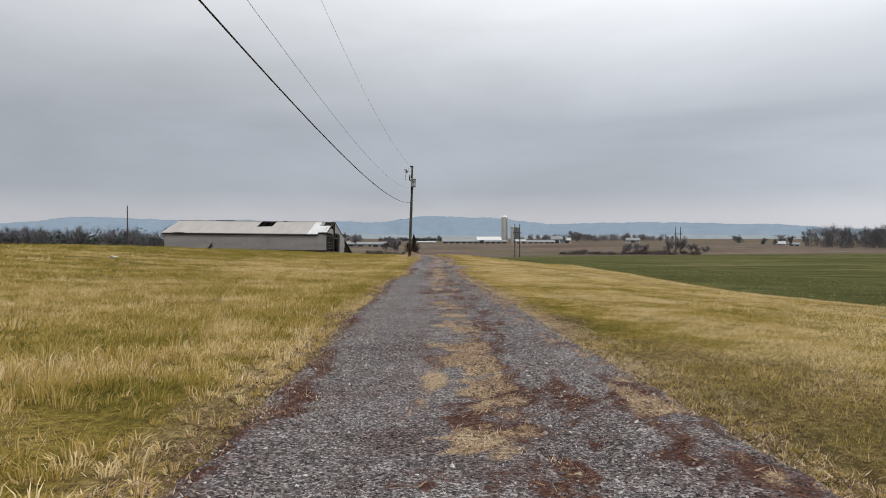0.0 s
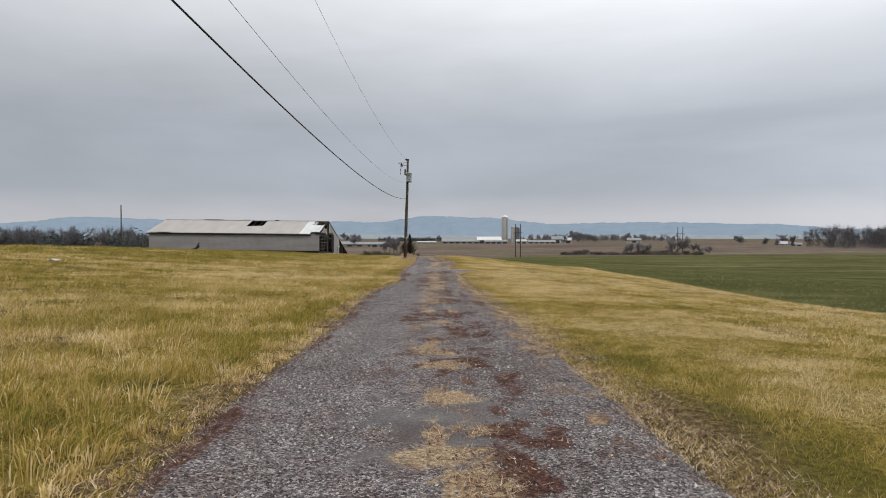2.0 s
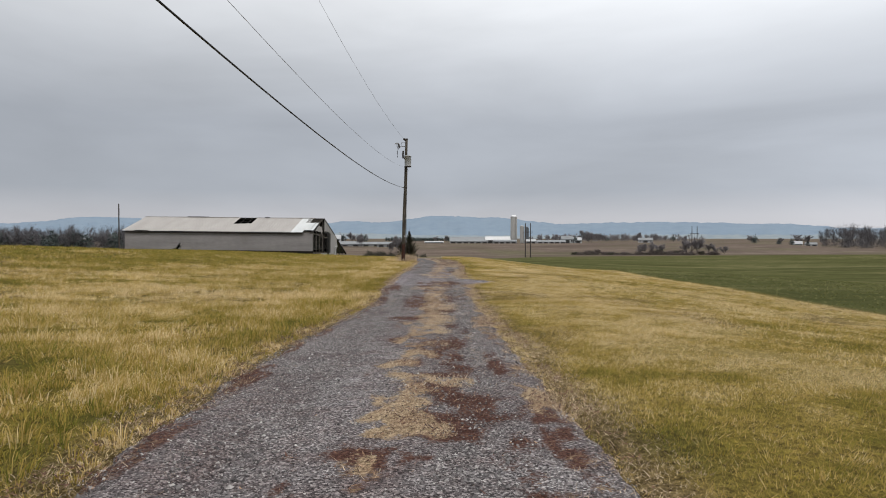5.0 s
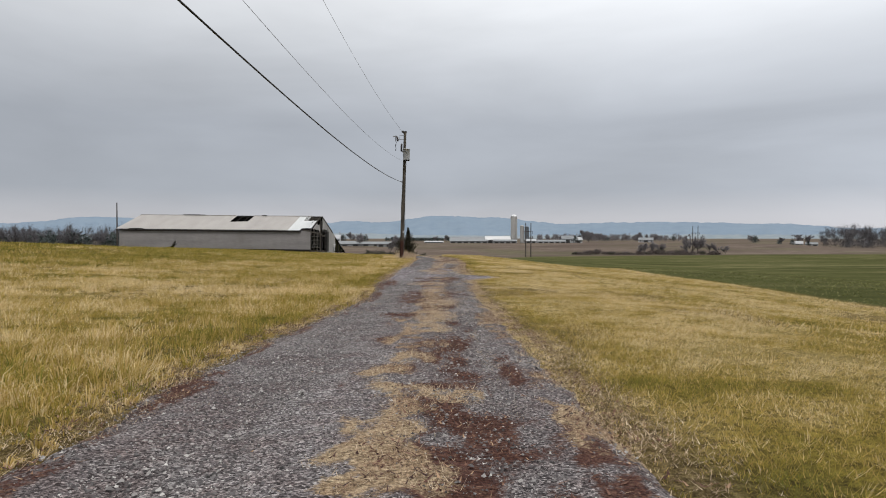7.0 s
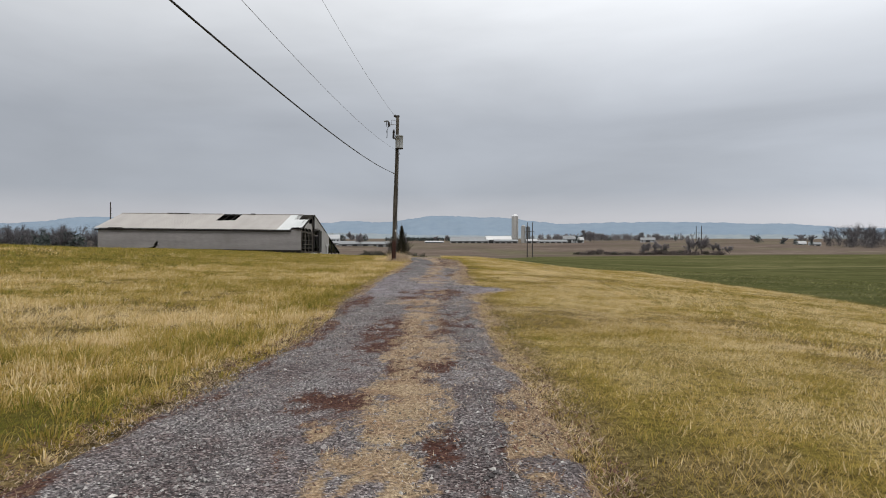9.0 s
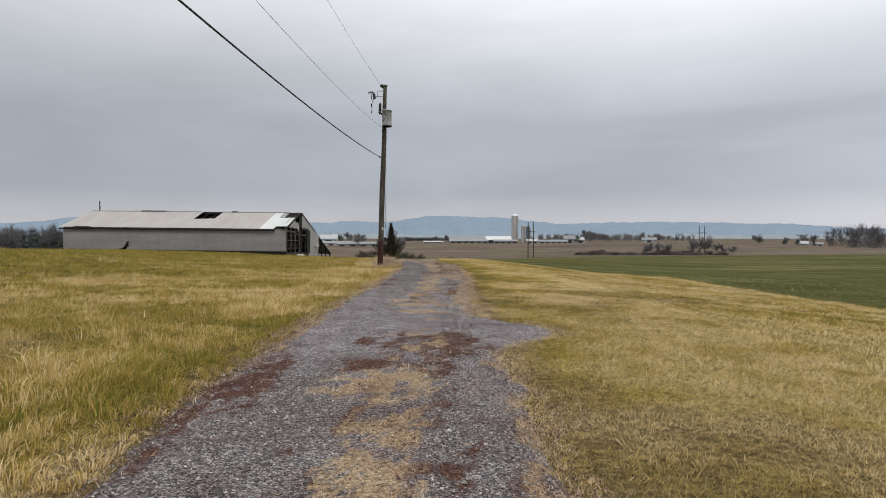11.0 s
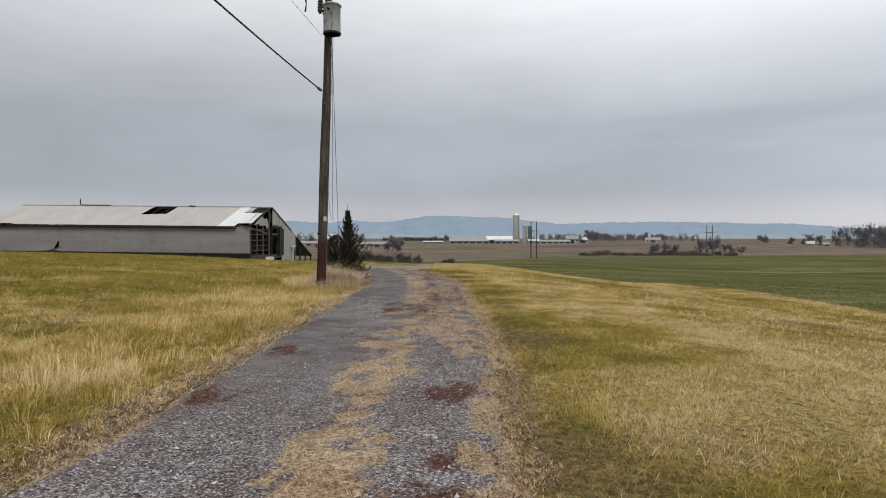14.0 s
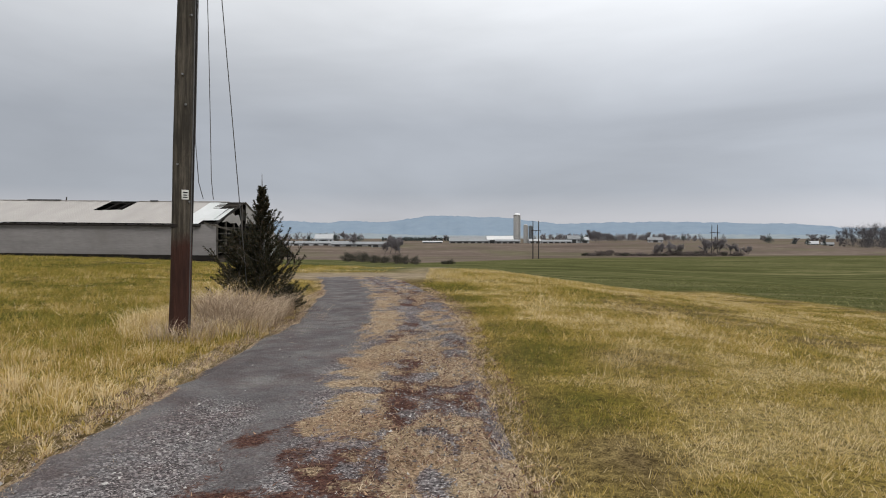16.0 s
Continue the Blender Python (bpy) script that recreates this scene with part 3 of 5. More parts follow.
def road_masks(x, y):
    """Litter, bleached grass and fine grit over the drive."""
    u = x - road_line(y)
    big, mid, fine = fbm(x * 0.9, y * 0.33, 31), fbm(x * 2.1, y * 0.9, 37), fbm(x * 6, y * 4, 41, 3)
    mess = 1.2 * (mid - 0.5) + 2.8 * (fine - 0.5)
    dry, litter = np.zeros_like(x), np.zeros_like(x)
    for px_, py_, sx, sy in STRAW_SOUTH + STRAW_MIDDLE + STRAW_NORTH:
        q = np.hypot((x - px_) / sx, (y - py_) / sy) + mess
        dry = np.maximum(dry, smooth((1.22 - q) / 0.5) * (0.78 + 2.0 * (fine - 0.5)))
    for px_, py_, sx, sy in LEAVES_SOUTH + LEAVES_NORTH:
        q = np.hypot((x - px_) / sx, (y - py_) / sy) + mess
        litter = np.maximum(litter, smooth((1.2 - q) / 0.5) * (0.70 + 1.9 * (fine - 0.5)))
    # thin scatter along the crown of the drive
    strip = np.exp(-((u - 0.18 - 0.3 * (big - 0.5)) / 0.45) ** 2)
    dry = np.maximum(dry, strip * (np.interp(y, [38, 42], [0.2, 0.36]) + 2.0 * (mid - 0.5) + 2.0 * (fine - 0.5)))
    litter = np.maximum(litter, np.exp(-((u - 0.35) / 0.9) ** 2) * (0.26 + 1.7 * (big - 0.5) + 1.5 * (mid - 0.5) + 2.0 * (fine - 0.5)))
    # past the spur the east wheel track is lost under dead grass
    side = smooth((u - np.interp(y, [38, 41, 46, 52, 60], [1.3, 0.75, 0.62, 0.5, 0.6]) + 0.5 * (mid - 0.5)) / 0.3) * smooth((y - 38.5) / 2)
    past = smooth((y - 51) / 5)
    dry = np.maximum(dry, side * (0.52 - 0.16 * past + 1.7 * (mid - 0.5) + 2.6 * (fine - 0.5)))
    litter = np.maximum(litter, smooth((u + 0.1) / 0.5) * past * (0.5 + 1.4 * (big - 0.5) + 2.6 * (fine - 0.5)))
    # both rims: rust-brown leaves with bleached grass over them
    d_e, d_w = road_half(y, True) - u, u + road_half(y, False)
    broad = np.interp(y, [0, 16, 22, 30, 36], [0.55, 0.5, 0.38, 0.3, 0.3])
    rim_e = smooth((broad - d_e + 0.45 * (mid - 0.5)) / 0.22) * (np.abs(y - 37.8) > 1.8)
    rim_w = smooth((np.interp(y, [0, 8, 20, 34, 40], [0.36, 0.26, 0.4, 0.34, 0.2]) - d_w + 0.4 * (mid - 0.5)) / 0.18)
    litter = np.maximum(litter, rim_e * (0.44 + 0.8 * (mid - 0.5) + 1.4 * (fine - 0.5)))
    litter = np.maximum(litter, rim_w * (0.52 + 0.8 * (mid - 0.5) + 1.2 * (fine - 0.5)))
    dry = np.maximum(dry, rim_e * (0.40 + 1.0 * (mid - 0.5) + 1.6 * (fine - 0.5)))
    dry = np.maximum(dry, rim_w * np.interp(y, [34, 39], [0.3, 0.85]) * (1.0 + 2.2 * (fine - 0.5)))
    grit = smooth((-u + 0.05 + 0.5 * (mid - 0.5)) / 0.4) * smooth((y - 46) / 5) * smooth((fbm(x * 0.8, y * 0.25, 51) - 0.22) / 0.2)
    hard = np.hypot((x - 2.6) / 0.5, (y - 6.7) / 0.7) + mess
    grit = np.maximum(grit, 0.9 * smooth((1.2 - hard) / 0.4))
    clean = 1 - 0.8 * np.exp(-((y - 38.3) / 0.7) ** 2) * smooth((u + 1.2) / 0.8)
    return np.clip(litter * clean, 0, 1), np.clip(dry * clean, 0, 1), np.clip(grit, 0, 1)


ry = np.concatenate([np.arange(-9, 60, 0.09), np.arange(60, 78, 0.16)])
ru = np.linspace(-1, 1, 49)
RU, RY = np.meshgrid(ru, ry)
half_l, half_r = road_half(RY, False) + 0.16, road_half(RY, True) + 0.2
RX = road_line(RY) + np.where(RU < 0, RU * half_l, RU * half_r)
dist = (1 - np.abs(RU)) * np.where(RU < 0, half_l, half_r)
ragged = 0.26 * fbm(RX * 1.7, RY * 1.7, 61) + 0.2 * fbm(RX * 5, RY * 5, 67, 2)
RZ = height(RX, RY) + 0.025 + 0.02 * (fbm(RX * 2, RY * 1.2, 71) - 0.5) - 0.11 * smooth(1 - dist / np.maximum(ragged * 1.6, 0.06))
RZ = RZ - 0.02 * np.exp(-((np.abs(RX - road_line(RY)) - 0.8) / 0.3) ** 2)
lit_a, dry_a, fin_a = road_masks(RX, RY)
ny, nx = RX.shape
idx = np.arange(ny * nx).reshape(ny, nx)
quads = np.stack([idx[:-1, :-1], idx[:-1, 1:], idx[1:, 1:], idx[1:, :-1]], -1).reshape(-1, 4)
road = arrays("road", np.stack([RX, RY, RZ], -1).reshape(-1, 3), quads, GRAVEL, smooth=True,
              attrs={"litter": lit_a.ravel(), "dry": dry_a.ravel(), "fines": fin_a.ravel(), "fresh": (smooth((RY - 33) / 4) * smooth((47 - RY) / 5)).ravel()})
tagged(road, "grey gravel farm drive with a grassy centre strip", "road", kind="structure")

rs = np.random.RandomState(7)


def blades(name, x, y, z0, h, w, lean, material, label, pale=None, bent=True, category="grass", wind=0.0, way=None):
    """Grass blades as slim bent strips, each an island of its own."""
    n = len(x)
    a, b = rs.uniform(0, 2 * np.pi, n), rs.uniform(0, 2 * np.pi, n)
    sx, sy = np.cos(a) * w / 2, np.sin(a) * w / 2
    lx, ly = np.cos(b) * lean * h + wind * h, np.sin(b) * lean * h
    if way is not None:
        lx, ly = way[0] * h, way[1] * h
    base = np.stack([x, y, z0], -1)
    side = np.stack([sx, sy, np.zeros(n)], -1)
    tip = base + np.stack([lx, ly, h], -1)
    if bent:
        mid = base + np.stack([lx * 0.28, ly * 0.28, h * 0.72], -1)
        v = np.stack([base - side, base + side, mid + side * 0.75, mid - side * 0.75, tip], 1).reshape(-1, 3)
        o = np.arange(n)[:, None] * 5
        f = np.concatenate([o + np.array([[0, 1, 2]]), o + np.array([[0, 2, 3]]), o + np.array([[3, 2, 4]])])
        rep = 5
    else:
        v = np.stack([base - side, base + side, tip], 1).reshape(-1, 3)
        f = np.arange(n * 3).reshape(n, 3)
        rep = 3
    ob = arrays(name, v, f, material, attrs={"pale": np.repeat(pale if pale is not None else np.full(n, 0.5), rep)})
    return tagged(ob, label, category, kind="stuff")


def scatter(n, x0, x1, y0, y1):
    return rs.uniform(x0, x1, n), rs.uniform(y0, y1, n)


def off_road(x, y, gap=0.0):
    u = x - road_line(y)
    return ~((u > -road_half(y, False) - gap) & (u < road_half(y, True) + gap) & (y < 77))


# rough pasture west of the drive: long, mostly bleached, green at the foot of the verge
def pasture(n, x0, x1, y0, y1, h0, w, bent, name):
    x, y = scatter(n, x0, x1, y0, y1)
    keep = off_road(x, y, 0.02) & (fbm(x * 2.0, y * 2.6, 81, 3) > rs.uniform(0.30, 0.64, n)) & ~((np.abs(y - 79) < 4.6) & (x > -3.8))
    x, y = x[keep], y[keep]
    d = np.maximum(road_line(y) - 1.55 - x, 0)
    clump = fbm(x * 0.55, y * 0.55, 83, 3)
    h = h0 * (0.2 + 1.6 * clump) * rs.uniform(0.6, 1.25, len(x)) * (0.35 + 0.65 * smooth(d / 0.8))
    pale = grass_tone(x, y)
    return blades(name, x, y, height(x, y) - 0.02, h, w * rs.uniform(0.7, 1.4, len(x)), rs.uniform(0.3, 1.3, len(x)), BLADE,
                  "long straw-coloured pasture grass with green tufts", pale, bent, wind=0.15)


pasture(330000, -3.2, 1.4, -1.5, 62, 0.07, 0.0058, False, "pasture_grass")
pasture(130000, -13, -3.0, 1, 76, 0.08, 0.015, False, "pasture_grass")
pasture(110000, -36, -12, 12, 104, 0.10, 0.032, False, "pasture_grass")
pasture(60000, -13, 0.6, 74, 106, 0.13, 0.028, False, "pasture_grass")
pasture(30000, -3.4, 1.2, 60, 77, 0.16, 0.012, False, "pasture_grass")


def tufts(n, per, x0, x1, y0, y1, h0, w, spread, fan, bent, name, label, mown=False):
    """Grass in clumps: each leans its own way, with its own height and tone, and its blades fan out from one foot."""
    cx, cy = scatter(n, x0, x1, y0, y1)
    keep = off_road(cx, cy, 0.03) & (fbm(cx * 0.9, cy * 0.9, 121, 3) > rs.uniform(0.2, 0.56, n)) & ~((np.abs(cy - 79) < 4.6) & (cx > -3.8))
    if mown:
        bare = smooth(1 - np.hypot((cx - 4.6) / 0.7, (cy - 50.8) / 1.3)) + smooth(1 - np.hypot((cx - 4.7) / 0.6, (cy - 55.2) / 1.2)) + 0.8 * smooth(1.3 - np.hypot((cx - 4.45) / 0.4, (cy - 6.9) / 1.3))
        keep &= (cx < crop_edge(cy)) & (bare < rs.uniform(0.1, 0.9, n))
    cx, cy = cx[keep], cy[keep]
    m = len(cx)
    if mown:
        d = np.maximum(cx - road_line(cy) - road_half(cy, True), 0)
    else:
        d = np.maximum(road_line(cy) - road_half(cy, False) - cx, 0)
    size = np.clip(rs.lognormal(0, 0.32, m), 0.45, 2.0) * (0.45 + 0.55 * smooth(d / 0.7)) * (0.55 + 0.9 * fbm(cx * 0.55, cy * 0.55, 83, 3))
    tone = np.clip(grass_tone(cx, cy) + rs.normal(0, 0.2, m), 0, 1)
    az = rs.uniform(0, 2 * np.pi, m)
    tilt = rs.uniform(0.0, 0.55, m)
    k = np.repeat(np.arange(m), per)
    a, rr = rs.uniform(0, 2 * np.pi, m * per), np.sqrt(rs.uniform(0, 1, m * per))
    ox, oy = rr * np.cos(a), rr * np.sin(a)
    x, y = cx[k] + ox * spread * size[k], cy[k] + oy * spread * size[k]
    h = h0 * size[k] * rs.uniform(0.45, 1.25, len(k)) * (1.1 - 0.35 * rr)
    lx = ox * fan * rs.uniform(0.6, 1.5, len(k)) + np.cos(az)[k] * tilt[k] + 0.18
    ly = oy * fan * rs.uniform(0.6, 1.5, len(k)) + np.sin(az)[k] * tilt[k]
    return blades(name, x, y, height(x, y) - 0.02, h, w * rs.uniform(0.7, 1.4, len(k)), 0, BLADE, label, np.clip(tone[k] + rs.normal(0, 0.05, len(k)), 0, 1), bent, way=(lx, ly))


LONG = "long straw-coloured pasture grass in drooping green-footed tufts"
tufts(14500, 24, -1.8, 1.3, -2, 64, 0.125, 0.0075, 0.075, 1.0, True, "pasture_tufts", LONG)
tufts(18000, 17, -8, -1.6, 0, 73, 0.125, 0.0115, 0.10, 0.95, False, "pasture_tufts", LONG)
tufts(8500, 18, -16, -7.8, 6, 80, 0.13, 0.018, 0.15, 0.9, False, "pasture_tufts", LONG)
tufts(14000, 12, -42, -15.5, 16, 106, 0.13, 0.034, 0.24, 0.9, False, "pasture_tufts", LONG)


# shorter, greener mown verge east of the drive
def verge(n, x0, x1, y0, y1, h0, w, bent, name):
    x, y = scatter(n, x0, x1, y0, y1)
    bare = smooth(1 - np.hypot((x - 4.6) / 0.7, (y - 50.8) / 1.3)) + smooth(1 - np.hypot((x - 4.7) / 0.6, (y - 55.2) / 1.2)) + 0.8 * smooth(1.3 - np.hypot((x - 4.45) / 0.4, (y - 6.9) / 1.3))
    keep = off_road(x, y, 0.0) & (fbm(x * 2.2, y * 2.8, 91, 3) > rs.uniform(0.12, 0.62, n)) & (x < crop_edge(y)) & (bare < rs.uniform(0.1, 0.9, n))
    x, y = x[keep], y[keep]
    d = np.maximum(x - road_line(y) - road_half(y, True), 0)
    clump = fbm(x * 0.6, y * 0.6, 93, 3)
    h = h0 * (0.25 + 1.5 * clump) * rs.uniform(0.6, 1.25, len(x)) * (0.4 + 0.6 * smooth(d / 0.7))
    pale = grass_tone(x, y)
    return blades(name, x, y, height(x, y) - 0.02, h, w * rs.uniform(0.7, 1.4, len(x)), rs.uniform(0.4, 1.3, len(x)), BLADE,
                  "short yellow-green mown verge grass", pale, bent)


verge(560000, 3.5, 8.2, -1, 64, 0.05, 0.0050, False, "verge_grass")
verge(240000, 8.0, 20, 1, 90, 0.06, 0.014, False, "verge_grass")
verge(30000, 3.0, 9, 60, 92, 0.11, 0.014, False, "verge_grass")
SHORT = "short yellow-green mown verge grass in small tufts"
tufts(30000, 14, 3.5, 8.2, -1, 66, 0.058, 0.0058, 0.05, 0.9, False, "verge_tufts", SHORT, True)
tufts(14000, 14, 8, 20.5, 1, 90, 0.075, 0.014, 0.10, 0.9, False, "verge_tufts", SHORT, True)

# winter crop along the field's edge
x, y = scatter(60000, 16.5, 48, 8, 120)
keep = (x > crop_edge(y) + 0.2) & (fbm(x * 0.9, y * 0.9, 97, 2) > rs.uniform(0.2, 0.6, len(x)))
x, y = x[keep], y[keep]
blades("crop_plants", x, y, height(x, y) - 0.01, rs.uniform(0.04, 0.1, len(x)), rs.uniform(0.04, 0.09, len(x)), rs.uniform(0.8, 2.4, len(x)), CROP,
       "low green leaves of a winter crop", None, False, "crop")

# bleached tufts lying in the drive
x, y = scatter(760000, 0.2, 5.9, -2, 72)
keep = ~off_road(x, y, 0.25)
x, y = x[keep], y[keep]
lit, dry, fin = road_masks(x, y)
keep = dry > rs.uniform(0.28, 0.9, len(x))
x, y = x[keep], y[keep]
blades("dead_grass_tufts", x, y, height(x, y) + 0.015, rs.uniform(0.012, 0.045, len(x)), rs.uniform(0.003, 0.0075, len(x)), rs.uniform(0.4, 2.0, len(x)), DEAD,
       "bleached dead grass lying on the gravel", None, False)

# matted dead grass along both edges of the drive
x, y = scatter(900000, -0.6, 6.6, -2, 66)
u = x - road_line(y)
d = np.minimum(np.abs(u + road_half(y, False)), np.abs(u - road_half(y, True)))
keep = (d < np.where((u > 0) & (y > 44), 0.25, 0.55)) & (fbm(x * 2.2, y * 1.6, 57, 3) > rs.uniform(0.25, 0.7, len(x)) + 0.35 * d)
x, y = x[keep], y[keep]
blades("edge_thatch", x, y, height(x, y) + 0.0, rs.uniform(0.010, 0.032, len(x)), rs.uniform(0.003, 0.007, len(x)), rs.uniform(0.6, 2.4, len(x)), DEAD,
       "matted dead grass along the drive's edges", None, False)

# rust-brown leaf scraps
x, y = scatter(380000, 0.2, 5.9, -2, 70)
keep = ~off_road(x, y, 0.3)
x, y = x[keep], y[keep]
lit, dry, fin = road_masks(x, y)
keep = lit > rs.uniform(0.30, 0.9, len(x))
x, y = x[keep], y[keep]
blades("leaf_litter", x, y, height(x, y) + 0.03, rs.uniform(0.004, 0.02, len(x)), rs.uniform(0.008, 0.02, len(x)), rs.uniform(1.2, 4.0, len(x)), LITTER,
       "rust-brown dead leaf scraps on the drive", None, False, "leaves")

# loose crushed stone
octa = np.array([[1, 0, -0.6], [-1, 0, -0.6], [0, 1, -0.6], [0, -1, -0.6], [0.1, 0.1, 0.9]], float)
octf = np.array([[0, 2, 4], [2, 1, 4], [1, 3, 4], [3, 0, 4]])
x, y = scatter(420000, 0.3, 5.7, -0.8, 62)
keep = ~off_road(x, y, -0.02)
x, y = x[keep], y[keep]
lit, dry, fin = road_masks(x, y)
keep = (rs.uniform(0, 1, len(x)) > np.maximum(0.75 * np.maximum(lit, dry), 0.97 * fin)) & (fbm(x * 1.3, y * 0.8, 99, 2) > rs.uniform(0.0, 0.62, len(x)))
x, y = x[keep], y[keep]
n = len(x)
size = np.clip(rs.lognormal(math.log(0.0056), 0.42, n), 0.003, 0.016)
dirs = octa[None] * rs.uniform(0.6, 1.3, (n, 5, 1)) + rs.normal(0, 0.25, (n, 5, 3))
ang = rs.uniform(0, 2 * np.pi, n)
ca, sa = np.cos(ang), np.sin(ang)
dx = dirs[:, :, 0] * ca[:, None] - dirs[:, :, 1] * sa[:, None]
dy = dirs[:, :, 0] * sa[:, None] + dirs[:, :, 1] * ca[:, None]
verts = np.stack([x[:, None] + dx * size[:, None] * 1.15, y[:, None] + dy * size[:, None] * 1.15, (height(x, y) + 0.02)[:, None] + dirs[:, :, 2] * size[:, None] * 0.7 + size[:, None] * 0.35], -1)
tagged(arrays("loose_gravel", verts.reshape(-1, 3), (octf[None] + np.arange(n)[:, None, None] * 5).reshape(-1, 3), STONE),
       "loose crushed grey stones on the drive", "gravel", kind="stuff")

# ---------------------------------------------------------------- distant ridges


def ridge(name, dist_m, depth, knots, base, material, seed, rough, label):
    """A wooded ridge as real relief: a front slope with spurs, and a back."""
    a = np.radians(np.linspace(-75, 75, 500))
    crest = np.interp(np.degrees(a), [q[0] for q in knots], [q[1] for q in knots])
    crest = np.convolve(np.pad(crest, 3, mode="edge"), np.ones(7) / 7, "valid")
    crest = crest + rough * 0.4 * (fbm(np.degrees(a) * 0.8, a * 0, seed) - 0.5) + rough * 0.5 * (fbm(np.degrees(a) * 3.5, a * 0, seed + 3) - 0.5)
    rows = []
    for v in np.linspace(0, 1, 9):
        spur = 0.22 * (fbm(np.degrees(a) * 0.9, a * 0 + v * 2.5, seed + 9) - 0.5) * math.sin(math.pi * v)
        h = base + (crest - base) * np.clip(v + spur, 0, 1)
        rr = (dist_m + depth * v) / np.cos(a * 0.5)
        rows.append(np.stack([rr * np.sin(a), rr * np.cos(a), h], -1))
    rr = (dist_m + depth * 1.6) / np.cos(a * 0.5)
    rows.append(np.stack([rr * np.sin(a), rr * np.cos(a), np.full(len(a), base)], -1))
    V = np.stack(rows)
    m, nn = V.shape[:2]
    ii = np.arange(m * nn).reshape(m, nn)
    q = np.stack([ii[:-1, :-1], ii[:-1, 1:], ii[1:, 1:], ii[1:, :-1]], -1).reshape(-1, 4)
    return tagged(arrays(name, V.reshape(-1, 3), q, material, smooth=True), label, "mountain", kind="structure")


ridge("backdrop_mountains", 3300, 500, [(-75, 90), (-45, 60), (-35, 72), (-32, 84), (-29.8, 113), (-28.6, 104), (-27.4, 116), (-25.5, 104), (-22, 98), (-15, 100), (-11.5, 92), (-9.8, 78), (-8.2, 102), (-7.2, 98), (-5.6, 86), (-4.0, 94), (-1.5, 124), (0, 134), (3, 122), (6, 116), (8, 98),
                                    (11, 78), (15, 86), (18.5, 92), (25, 80), (30, 70), (33, 48), (40, 40), (75, 45)], -30, RIDGE, 3, 22, "long wooded mountain ridge with blue haze in its colour")
ridge("backdrop_foothills", 2300, 300, [(-75, 12), (-40, 10), (-20, 14), (-8, 18), (0, 9), (10, 8), (20, 12), (30, 10), (45, 14), (75, 12)], -30, FOOTHILL, 17, 12, "low wooded foothills with pale haze in their colour")

# ---------------------------------------------------------------- utility pole with its transformer
POLE_AT = (0.0, 60.0)
pole_z = gz(*POLE_AT)
POLE_H, LEAN = 8.84 - pole_z, 0.29
pole = thing("utility_pole", "weathered leaning wooden utility pole carrying a grey transformer", "utility pole", pose(POLE_AT[0], POLE_AT[1], pole_z))


def lean(h, dx=0.0, dy=0.0):
    """A point at height h on the leaning shaft's axis, shifted sideways."""
    return Vector((LEAN * h / POLE_H + dx, dy, h))


def shaft_r(h):
    return 0.138 - 0.045 * h / POLE_H


hs = [-0.3] + [POLE_H * i / 14 for i in range(15)]
pts = [lean(h, 0.012 * math.sin(h * 1.3), 0.01 * math.cos(h * 1.7)) for h in hs]
bm = tube(pts, [shaft_r(h) * (1 + 0.025 * math.sin(h * 5)) for h in hs], 20)
shaft = part("shaft", bm, POLE, pole, smooth=True)
part("top_cap", tube([lean(POLE_H - 0.02), lean(POLE_H + 0.05), lean(POLE_H + 0.07)], [0.115, 0.11, 0.06], 14), PORCELAIN, pole, "dark cap on the pole's top")
# pin insulator on the top, towards the line
part("pin_insulator", tube([lean(POLE_H - 0.1, -0.1), lean(POLE_H + 0.0, -0.13), lean(POLE_H + 0.03, -0.2), lean(POLE_H + 0.07, -0.24)], [0.03, 0.085, 0.1, 0.04], 12), PORCELAIN, pole, "dark porcelain pin insulator")
# bracket arm with the cut-out fuse and lightning arrester
zb = 8.84 - pole_z - 0.52
arm = part("bracket_arm", tube([lean(zb + 0.28, -0.08), lean(zb + 0.28, -0.38), lean(zb + 0.02, -0.38)], 0.018, 6), STEEL, pole)
part("lower_brace", tube([lean(zb, -0.09), lean(zb, -0.62)], 0.02, 6), STEEL, arm)
fuse = part("fuse_cutout", tube([lean(zb + 0.25, -0.62), lean(zb + 0.12, -0.56), lean(zb - 0.08, -0.52), lean(zb - 0.2, -0.6)], [0.03, 0.075, 0.07, 0.025], 10), PORCELAIN, pole, "dark cut-out fuse on the bracket")
part("fuse_barrel", tube([lean(zb + 0.28, -0.72), lean(zb - 0.15, -0.66)], 0.022, 8), PORCELAIN, fuse)
part("upper_clip", tube([lean(zb + 0.2, -0.86), lean(zb + 0.24, -0.6)], [0.05, 0.03], 6), STEEL, fuse)
part("hanging_lead", tube([lean(zb - 0.2, -0.6), lean(zb - 0.4, -0.66), lean(zb - 0.62, -0.63), lean(zb - 0.82, -0.65)], [0.02, 0.035, 0.014, 0.03], 6), RUBBER, fuse)
zt = 6.77 - pole_z
za = zt + 0.25
arrester = part("lightning_arrester", tube([lean(za + 1.0, -0.22), lean(za + 0.94, -0.23), lean(za + 0.5, -0.24), lean(za + 0.42, -0.24)], [0.03, 0.062, 0.062, 0.03], 12), PORCELAIN, pole, "slim dark lightning arrester")
for i in range(6):
    h = za + 0.52 + i * 0.075
    part("shed", tube([lean(h, -0.236), lean(h + 0.02, -0.236)], [0.085, 0.07], 12), PORCELAIN, arrester)
